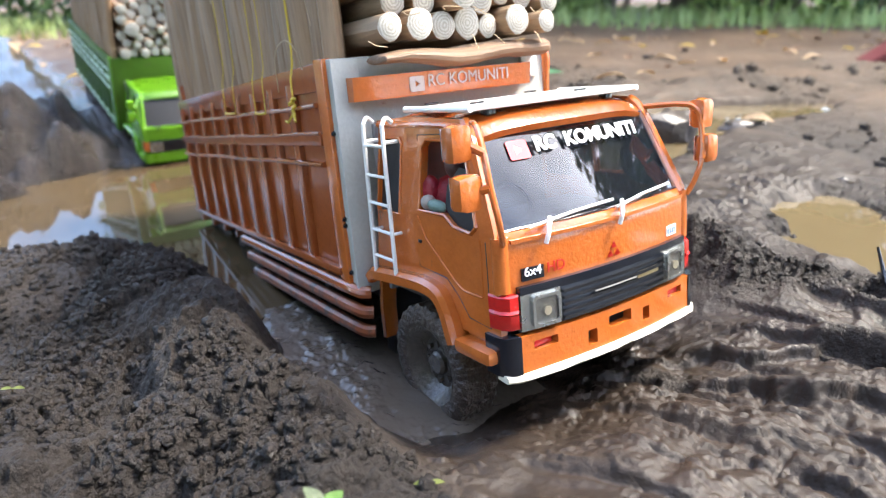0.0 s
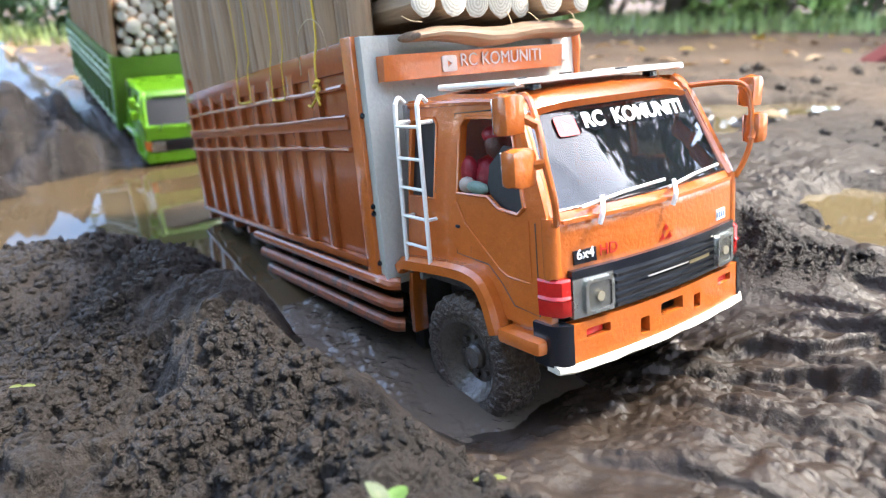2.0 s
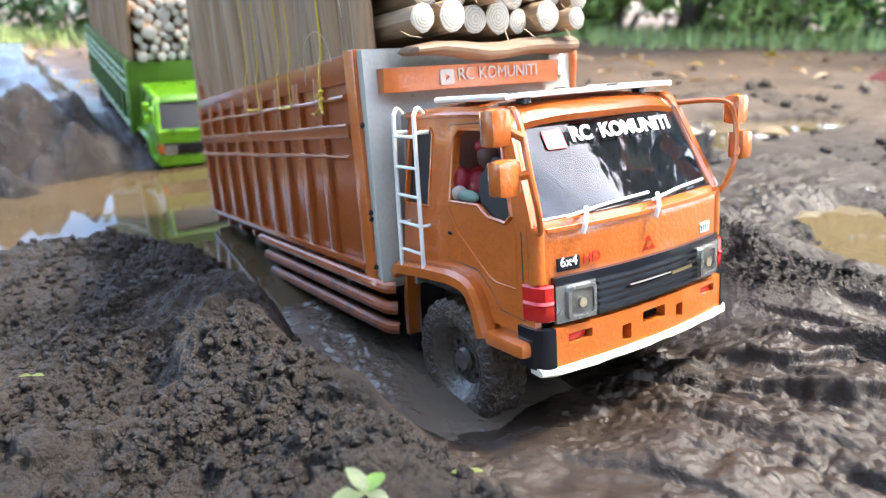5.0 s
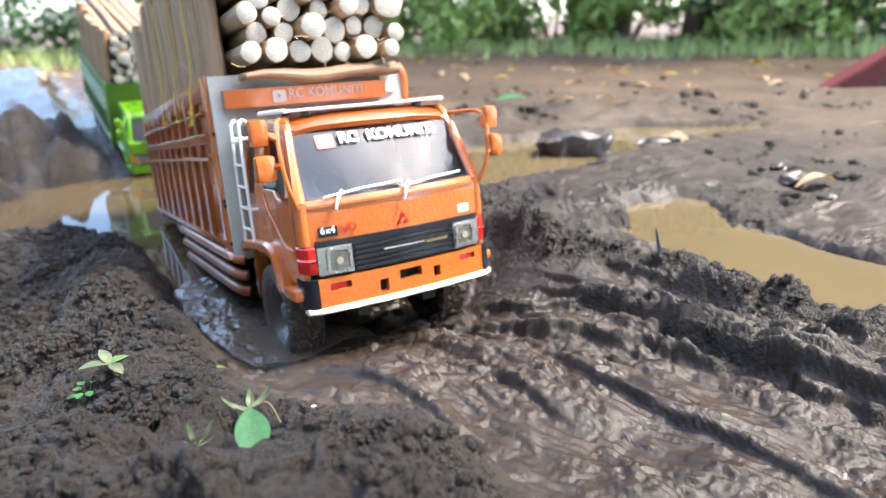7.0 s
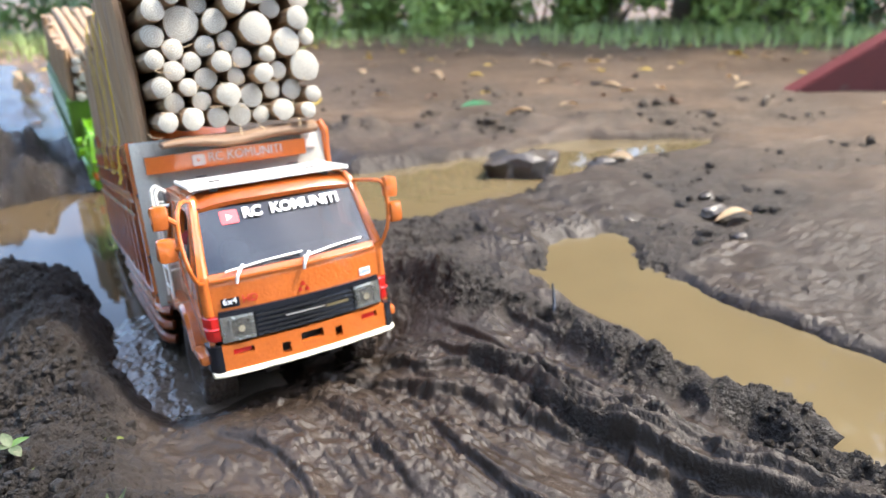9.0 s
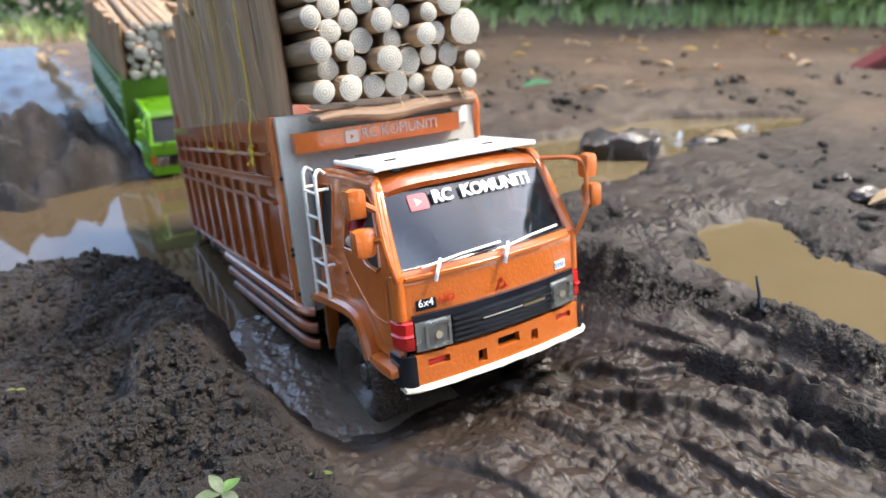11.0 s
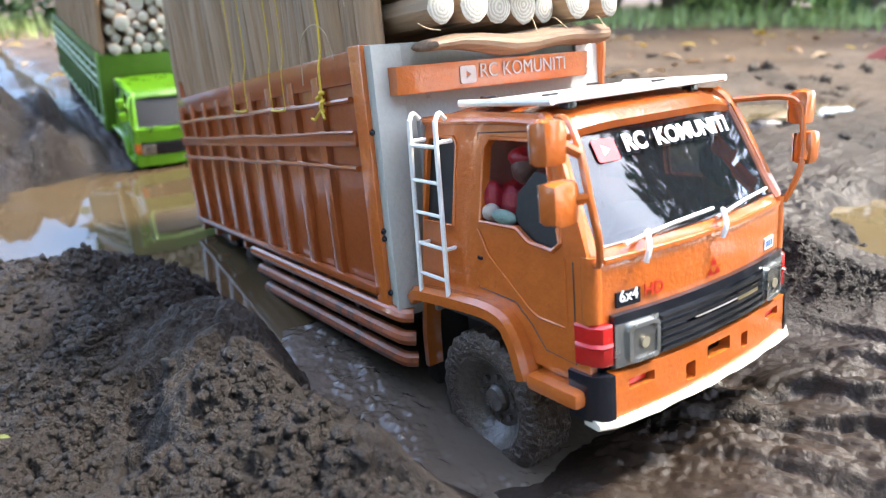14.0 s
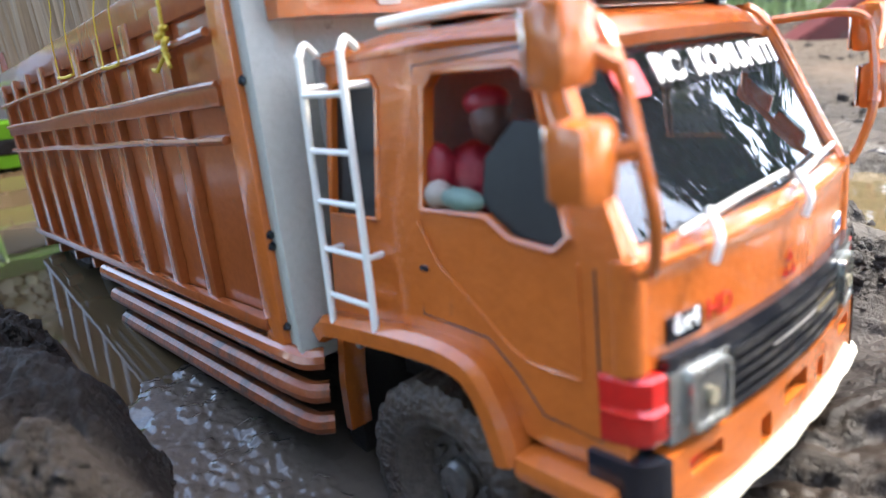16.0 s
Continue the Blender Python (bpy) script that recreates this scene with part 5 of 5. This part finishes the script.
# sprig of four leaves on the bank
gz = on_ground(-0.283, -0.080)
sprig = thing("sprig", "small sprig of four dry-edged green leaves on the bank", "plant", Matrix.Translation((-0.283, -0.080, gz)) @ Matrix.Scale(0.66, 4))
part("stem", tube(smooth_path([(0, 0, -0.004), (0.001, 0.001, 0.005), (0.0, 0.0, 0.010)], 4), 0.0009, 6), STEM, sprig)
for a, ln, wd, mt, up in ((95, 0.030, 0.017, PALE_LEAF, 14), (20, 0.022, 0.014, PALE_LEAF, 38), (-60, 0.023, 0.015, LEAF, 5), (-150, 0.020, 0.015, PALE_LEAF, -12)):
    part("leaf", solid(leaf_mesh(ln, wd, 0.2, 0.2, m=Matrix.Translation((0, 0, 0.010)) @ Matrix.Rotation(radians(a), 4, "Z") @ Matrix.Rotation(radians(up), 4, "X"))), mt, sprig)
clover = thing("clover", "tiny bright green clover beside the sprig", "plant", Matrix.Translation((-0.300, -0.076, on_ground(-0.300, -0.076))))
for k in range(9):
    a = k * 137.5
    px, py, pz = 0.009 * math.cos(radians(a)) * (0.4 + 0.07 * k), 0.009 * math.sin(radians(a)) * (0.4 + 0.07 * k), 0.006 + 0.0012 * (k % 4)
    part("leaflet", solid(leaf_mesh(0.0075, 0.0065, 0.1, 0.1, m=Matrix.Translation((px, py, pz)) @ Matrix.Rotation(radians(a - 90), 4, "Z"), n=5)), plain("fresh_green", (0.075, 0.21, 0.04), 0.5), clover)
    part("stem", tube([(0, 0, -0.003), (px, py, pz)], 0.0004, 4), STEM, clover)

# seedling with one large oval leaf
gz = on_ground(-0.228, -0.238)
seedling = thing("seedling", "wilted seedling with one large oval green leaf", "plant", Matrix.Translation((-0.228, -0.238, gz)))
part("stem", tube(smooth_path([(0.0, 0.0, -0.004), (0.002, 0.004, 0.012), (0.001, 0.0, 0.020), (-0.001, -0.008, 0.021)], 4), 0.0009, 6), STEM, seedling)
part("leaf", solid(leaf_mesh(0.026, 0.021, -0.05, 0.1, m=Matrix.Translation((-0.001, -0.007, 0.024)) @ Matrix.Rotation(radians(170), 4, "Z") @ Matrix.Rotation(radians(-58), 4, "X"))), mat("dull_blue_green_leaf", (0.10, 0.26, 0.12), 0.45, 0, 0.25, 90, 0.2, 500, (0.3, 0.26, 0.16), 0.2, 0, 120), seedling)
for a, ln in ((70, 0.016), (-70, 0.018), (130, 0.013), (-20, 0.012)):
    part("withered_leaf", solid(leaf_mesh(ln, 0.005, -0.5, 0.4, m=Matrix.Translation((0.001, 0.0, 0.020)) @ Matrix.Rotation(radians(a), 4, "Z") @ Matrix.Rotation(radians(15), 4, "X"))), PALE_LEAF, seedling)
part("withered_stem", tube(smooth_path([(0.002, 0, 0.020), (0.012, 0.003, 0.018), (0.016, -0.004, 0.006)], 4), 0.0006, 5), STEM, seedling)
tuft = thing("grass_tuft", "short pale tuft of dry grass blades", "plant", Matrix.Translation((-0.255, -0.224, on_ground(-0.255, -0.224))))
for a, ln, up in ((100, 0.016, 45), (20, 0.014, 60), (-60, 0.016, 25), (160, 0.010, 30), (-120, 0.012, 20)):
    part("blade", solid(leaf_mesh(ln, 0.0035, -0.3, 0.3, m=Matrix.Rotation(radians(a), 4, "Z") @ Matrix.Rotation(radians(up), 4, "X"), n=5)), PALE_LEAF, tuft)
for x, y, s in ((-0.211, -0.059, 1.0), (-0.264, -0.120, 0.8), (-0.40, 0.25, 1.1)):
    bud = thing("sprout", "tiny yellow-green sprout in the mud", "plant", Matrix.Translation((x, y, on_ground(x, y))))
    for a in (60, -120):
        part("leaflet", solid(leaf_mesh(0.009 * s, 0.005 * s, 0.1, 0.2, m=Matrix.Translation((0, 0, 0.004)) @ Matrix.Rotation(radians(a), 4, "Z"), n=4)), plain("yellow_green", (0.16, 0.19, 0.04), 0.5), bud)
    part("stem", tube([(0, 0, -0.003), (0, 0, 0.004)], 0.0005, 4), STEM, bud)
for x, y, r in ((-0.189, -0.230, 0.0032), (-0.112, -0.247, 0.0022)):
    bm = bmesh.new()
    blob(bm, (0, 0, 0), (r, r * 0.8, r * 0.65))
    solo("pebble", bm, PEBBLE, "small smooth white pebble on the mud", "pebble", Matrix.Translation((x, y, on_ground(x, y, r * 0.3))))
# dark strap stuck in the ridge
gz = on_ground(0.281, -0.076)
solo("twig", tube(smooth_path([(0.268, -0.094, gz - 0.012), (0.279, -0.080, gz + 0.002), (0.284, -0.072, gz + 0.014), (0.287, -0.066, gz + 0.024)], 5), 0.0028, 7, r_end=0.0012), BLACK, "dark wet twig stuck in the mud ridge", "twig")


def rock(bm, at, size, seed, rough=0.3, sub=3):
    made = bmesh.ops.create_icosphere(bm, subdivisions=sub, radius=1)
    for v in made["verts"]:
        d = noise.noise(v.co * 1.1 + Vector((seed, 0, 0))) + 0.5 * noise.noise(v.co * 2.6 + Vector((0, seed, 0))) + 0.3 * noise.noise(v.co * 6 + Vector((0, 0, seed)))
        c = v.co * (1 + rough * d)
        v.co = Vector(at) + Vector((c.x * size[0], c.y * size[1], c.z * size[2]))
    return bm


clod = block((-0.078, -0.038, -0.02), (0.078, 0.038, 0.048), 0.014)
bmesh.ops.subdivide_edges(clod, edges=clod.edges[:], cuts=3, use_grid_fill=True)
for v in clod.verts:
    v.co += Vector((noise.noise(v.co * 22), noise.noise(v.co * 22 + Vector((5, 0, 0))), noise.noise(v.co * 26 + Vector((0, 7, 0))))) * 0.023 + Vector((0, 0, 0.05 * v.co.x * v.co.y / 0.03))
solo("rock", clod, STONE, "wet dark block of earth lying in the far puddle", "rock", pose(0.685, 0.505, -0.046, 4, -4, -42))
solo("rock", rock(bmesh.new(), (0, 0, 0), (0.05, 0.022, 0.014), 9, 0.35), STONE, "low wet clod at the rim of the far puddle", "rock", pose(0.90, 0.46, -0.040, 0, 0, -30))
for k, (x, y, r) in enumerate(((0.766, 0.064, 0.026), (0.70, -0.03, 0.016), (0.62, 0.12, 0.014), (0.84, 0.14, 0.018))):
    solo("rock", rock(bmesh.new(), (0, 0, 0), (r, r * 0.7, r * 0.5), 20 + k, 0.4), STONE, "small dark clod of earth on the field", "rock", pose(x, y, on_ground(x, y, r * 0.2), 0, 0, 70 * k))

# fallen leaves on the field
rnd = random.Random(21)
DRY = [mat("dry_tan_leaf", (0.46, 0.34, 0.21), 0.7, 0, 0.3, 30, 0.3, 200), mat("dry_yellow_leaf", (0.52, 0.38, 0.08), 0.6, 0, 0.2, 30, 0.2, 200), mat("dry_brown_leaf", (0.19, 0.12, 0.08), 0.7, 0, 0.3, 30, 0.3, 200)]
spots = [(0.935, 0.415, 0.075, 0), (0.80, 0.015, 0.065, 0), (3.27, 1.89, 0.14, 1), (0.42, 0.0, 0.012, 2)]
for k in range(230):
    d, a = 1.5 + 3.6 * rnd.random() ** 0.6, radians(rnd.uniform(-12, 76))
    spots.append((-0.3 + d * math.sin(a), -0.3 + d * math.cos(a), rnd.uniform(0.04, 0.09), rnd.choice((0, 0, 0, 2, 2, 1))))
for x, y, ln, kind in spots:
    at = Matrix.Translation((x, y, on_ground(x, y, 0.008 if ln > 0.02 else 0.006))) @ pose(0, 0, 0, rnd.uniform(-15, 15), rnd.uniform(-15, 15), rnd.uniform(0, 360))
    solo("fallen_leaf", solid(leaf_mesh(ln, ln * 0.5, rnd.uniform(0.1, 0.5), 0.3, n=6), 0.001), DRY[kind], ("curled tan leaf on the mud", "dry yellow leaf on the mud", "dark brown leaf on the mud")[kind], "leaf", at, "fallen leaves")
solo("fallen_leaf", solid(leaf_mesh(0.10, 0.05, 0.15, 0.2), 0.001), mat("fresh_fallen_leaf", (0.07, 0.25, 0.11), 0.45, 0, 0.2, 30, 0.2, 200), "fresh green leaf lying on the field", "leaf", pose(0.96, 1.17, on_ground(0.99, 1.15, 0.012), 8, 10, -110), "fallen leaves")

# maroon ramp plate at the edge of the field
bm = bmesh.new()
vs = [bm.verts.new(p) for p in ((0, 0, 0), (0.75, 0, 0), (0.75, 0, 0.46), (0, 0.1, 0), (0.75, 0.1, 0), (0.75, 0.1, 0.46))]
for f in ((0, 1, 2), (5, 4, 3), (0, 3, 4, 1), (1, 4, 5, 2), (2, 5, 3, 0)):
    bm.faces.new([vs[i] for i in f])
bmesh.ops.recalc_face_normals(bm, faces=bm.faces[:])
bmesh.ops.bevel(bm, geom=bm.edges[:], offset=0.006, segments=2, affect="EDGES")
solo("ramp", bm, MAROON, "low maroon ramp standing on the bare field", "ramp", pose(2.05, 0.77, -0.035, 0, 0, -33))


# ---- loose crumbs of mud ----
def crumbs(name, count, region, seed, sizes, label):
    rs = np.random.RandomState(seed)
    base = bmesh.new()
    bmesh.ops.create_icosphere(base, subdivisions=1, radius=1)
    bv = np.array([v.co[:] for v in base.verts])
    bf = np.array([[v.index for v in f.verts] for f in base.faces])
    base.free()
    x = rs.uniform(region[0], region[2], count * 4)
    y = rs.uniform(region[1], region[3], count * 4)
    z, cr, wet = ground_parts(x, y)
    keep = np.where((cr > rs.uniform(0.25, 1.0, len(x))) & (fbm(x * 14, y * 14, 2, seed) > -0.1))[0][:count]
    x, y, z, cr = x[keep], y[keep], z[keep], cr[keep]
    z = z + relief(x, y, cr, 1.0)
    s = sizes[0] * (sizes[1] / sizes[0]) ** (rs.uniform(0, 1, len(x)) ** 2.2)
    co = bv[None] * (1 + 0.35 * rs.normal(size=(len(x), len(bv), 1)).clip(-1, 1)) * (s[:, None, None] * rs.uniform(0.6, 1.2, (len(x), 1, 3)))
    co += np.stack([x, y, z + 0.12 * s], -1)[:, None]
    f = bf[None] + (np.arange(len(x)) * len(bv))[:, None, None]
    me = bpy.data.meshes.new(name)
    me.from_pydata(co.reshape(-1, 3).tolist(), [], f.reshape(-1, 3).tolist())
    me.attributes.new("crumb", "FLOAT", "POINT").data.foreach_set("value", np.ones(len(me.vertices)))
    me.attributes.new("dry", "FLOAT", "POINT").data.foreach_set("value", dry_sunlit(co[..., 0], co[..., 1]).ravel())
    me.shade_smooth()
    me.materials.append(WETMUD)
    return tagged(new(name, me), label, "mud", kind="stuff")


crumbs("mud_crumbs", 15000, (-0.5, -0.40, -0.12, 0.65), 5, (0.0010, 0.0060), "crumbly lumps of mud on the bank")
crumbs("ridge_crumbs", 6500, (-0.10, -0.6, 0.62, 0.6), 6, (0.0010, 0.0060), "crumbly lumps of mud on the ridge by the puddle")

crumbs("field_clods", 2600, (0.30, -0.40, 2.60, 2.60), 7, (0.0035, 0.020), "scattered lumps of earth on the bare field")


# ---- trees, hedge and grass round the field ----
FOLIAGE = [mat("tree_leaves", (0.052, 0.105, 0.022), 0.5, 0, 0.45, 1.2, 0, 9), mat("light_leaves", (0.24, 0.33, 0.08), 0.5, 0, 0.4, 1.2, 0, 9)]
TRUNK = mat("grey_brown_trunk", (0.16, 0.12, 0.085), 0.85, 0, 0.35, 6, 0.6, 40, bump_dist=0.02)
GRASS = mat("field_grass", (0.30, 0.37, 0.12), 0.6, 0, 0.5, 2, 0, 20)


def leaf_cloud(rs, centres, radii, count, size):
    """Many small bent leaves round a set of clump centres."""
    pick = rs.randint(0, len(centres), count)
    d = rs.normal(size=(count, 3))
    d /= np.linalg.norm(d, axis=1, keepdims=True)
    p = centres[pick] + d * (radii[pick] * rs.uniform(0.35, 1.0, count) ** 0.5)[:, None]
    a = rs.normal(size=(count, 3))
    a /= np.linalg.norm(a, axis=1, keepdims=True)
    b = np.cross(a, rs.normal(size=(count, 3)))
    b /= np.linalg.norm(b, axis=1, keepdims=True)
    n = np.cross(a, b)
    s = (size * rs.uniform(0.6, 1.3, count))[:, None]
    v = np.stack([p - a * s, p + b * s * 0.45 + n * s * 0.12, p + a * s, p - b * s * 0.45 + n * s * 0.12], 1)
    i = np.arange(count)[:, None] * 4
    return v.reshape(-1, 3).tolist(), np.concatenate([i + np.array([[0, 1, 2]]), i + np.array([[0, 2, 3]])]).tolist()


def tree(x, y, height, spread, seed, kind, low=0.35, leaves=2600):
    rs, rnd = np.random.RandomState(seed), random.Random(seed)
    root = thing("tree", "broad leafy tree at the edge of the field" if kind == 0 else "young light green tree at the edge of the field", "tree", Matrix.Translation((x, y, -0.05)), "trees round the field")
    lean = Vector((rnd.uniform(-0.1, 0.1), rnd.uniform(-0.1, 0.1), 1))
    part("trunk", tube(smooth_path([(0, 0, -0.1), lean * height * 0.3, lean * height * 0.75], 5), 0.028 * height, 10, r_end=0.012 * height), TRUNK, root)
    tips = []
    for k in range(9):
        a, h = rnd.uniform(0, 6.283), height * rnd.uniform(low, 0.72)
        base = lean * h
        tip = base + Vector((math.cos(a), math.sin(a), rnd.uniform(0.3, 0.9))) * spread * rnd.uniform(0.5, 0.95)
        part("limb", tube(smooth_path([base, base.lerp(tip, 0.5) + Vector((0, 0, 0.06 * height)), tip], 4), 0.009 * height, 6, r_end=0.003 * height), TRUNK, root)
        tips += [tip, base.lerp(tip, 0.65)]
    centres = np.array([t[:] for t in tips] + [(lean * height * 0.85)[:]] + [(rs.normal(size=3) * spread * 0.4 + np.array(lean * height * 0.7)).tolist() for k in range(10)])
    v, f = leaf_cloud(rs, centres, rs.uniform(0.22, 0.5, len(centres)) * spread, leaves, 0.05 + 0.018 * height)
    me = bpy.data.meshes.new("crown")
    me.from_pydata(v, [], f)
    me.materials.append(FOLIAGE[kind])
    crown = new("crown", me)
    crown.parent = root
    return root


def bush(x, y, r, h, seed, kind, leaves=1300):
    rs = np.random.RandomState(seed)
    root = thing("bush", "dense green bush behind the field" if kind == 0 else "bright green shrub behind the field", "bush", Matrix.Translation((x, y, -0.03)), "bushes round the field")
    for k in range(4):
        a = rs.uniform(0, 6.28)
        part("stem", tube([(0, 0, -0.05), (0.5 * r * math.cos(a), 0.5 * r * math.sin(a), h * 0.7)], 0.02, 5, r_end=0.006), TRUNK, root)
    c = np.stack([rs.uniform(-r, r, 12), rs.uniform(-r, r, 12), rs.uniform(0.1, 0.85, 12) * h], -1)
    v, f = leaf_cloud(rs, c, rs.uniform(0.3, 0.55, 12) * min(r, h), leaves, 0.05)
    me = bpy.data.meshes.new("leaves")
    me.from_pydata(v, [], f)
    me.materials.append(FOLIAGE[kind])
    ob = new("leaves", me)
    ob.parent = root
    return root


def polar(az, d):
    return -0.3 + d * math.sin(radians(az)), -0.3 + d * math.cos(radians(az))


# -85 and -110 stand unseen on the left, added to cut sky light
for n, (az, d, h, sp, low) in enumerate(((-66, 6.8, 2.4, 1.2, 0.2), (-36, 9.0, 1.5, 0.9, 0.1), (-21, 9.0, 1.5, 0.8, 0.1), (19, 8.0, 5.0, 1.4, 0.12), (28, 7.6, 6.0, 1.8, 0.1), (38, 8.2, 6.5, 2.2, 0.1), (47, 7.4, 5.0, 1.9, 0.1), (60, 7.6, 6.5, 2.4, 0.1), (53, 6.6, 4.6, 1.8, 0.06), (33, 7.2, 4.6, 1.6, 0.06), (73, 8.0, 4.8, 2.0, 0.1), (90, 7.6, 4.2, 1.9, 0.15), (-85, 6.5, 7, 2.6, 0.3), (-110, 7, 6.5, 2.4, 0.3))):
    px, py = polar(az, d)
    tree(px, py, h, sp, 40 + n, 1 if n % 2 and 15 < az < 80 else 0, low, 5200 if 36 < az < 65 else 3600)
# wide unseen trees, added to block sky light from the left side
for n, (az, d, h, sp) in enumerate(((-100, 5.6, 6.0, 2.4), (-72, 5.6, 5.2, 2.2), (-126, 5.2, 5.4, 2.2), (-96, 4.4, 4.6, 1.8))):
    px, py = polar(az, d)
    tree(px, py, h, sp, 140 + n, 0, 0.40, 6000)
# lower near-side trees, added unseen to block low light; windscreen mirrors 108 and 159
for n, (az, d, h, sp) in enumerate(((131, 5.4, 2.0, 1.1), (159, 5.2, 4.2, 1.0), (108, 6.2, 4.6, 1.5), (158, 5.0, 1.7, 1.0), (174, 5.4, 2.6, 1.4), (-168, 5.0, 3.2, 1.7), (-148, 4.8, 3.6, 1.8))):
    px, py = polar(az, d)
    tree(px, py, h, sp, 170 + n, n % 2, 0.12, 3600)
for n, (az, d, r, h, kind) in enumerate(((-8, 7.2, 0.9, 0.9, 0), (-14, 7.0, 1.0, 0.9, 0), (-20, 7.5, 1.0, 1.0, 0), (-2, 7.4, 0.8, 0.7, 0), (14, 6.2, 0.7, 0.9, 0), (19, 5.6, 0.45, 0.6, 1), (24, 6.0, 0.5, 0.7, 1), (29, 6.4, 0.5, 0.8, 1), (35, 6.0, 0.6, 0.5, 1), (42, 6.6, 0.6, 0.8, 1), (48, 6.0, 0.5, 0.6, 1), (54, 6.6, 0.5, 0.9, 0), (60, 6.0, 0.6, 0.6, 1), (66, 6.2, 0.6, 0.8, 0), (8, 6.4, 0.6, 0.8, 0), (-25, 7.0, 0.9, 0.9, 0), (-34, 6.5, 0.9, 0.8, 0))):
    px, py = polar(az, d)
    bush(px, py, r, h, 80 + n, kind)
rs = np.random.RandomState(4)
v, f = [], []
for k in range(9000):
    az, d = rs.uniform(-30, 80), rs.uniform(4.4, 7.5) ** 1.0
    if rs.uniform() > ((d - 4.2) / 1.4):
        continue
    gx, gy = polar(az, d)
    h, a, w = rs.uniform(0.04, 0.13), rs.uniform(0, 6.28), rs.uniform(0.006, 0.014)
    k0 = len(v)
    dx, dy = math.cos(a), math.sin(a)
    v += [(gx - dx * w, gy - dy * w, -0.05), (gx + dx * w, gy + dy * w, -0.05), (gx + dy * h * 0.5, gy - dx * h * 0.5, h)]
    f.append((k0, k0 + 1, k0 + 2))
me = bpy.data.meshes.new("grass")
me.from_pydata(v, [], f)
me.materials.append(GRASS)
tagged(new("grass", me), "patchy green grass along the edge of the field", "grass", kind="stuff")
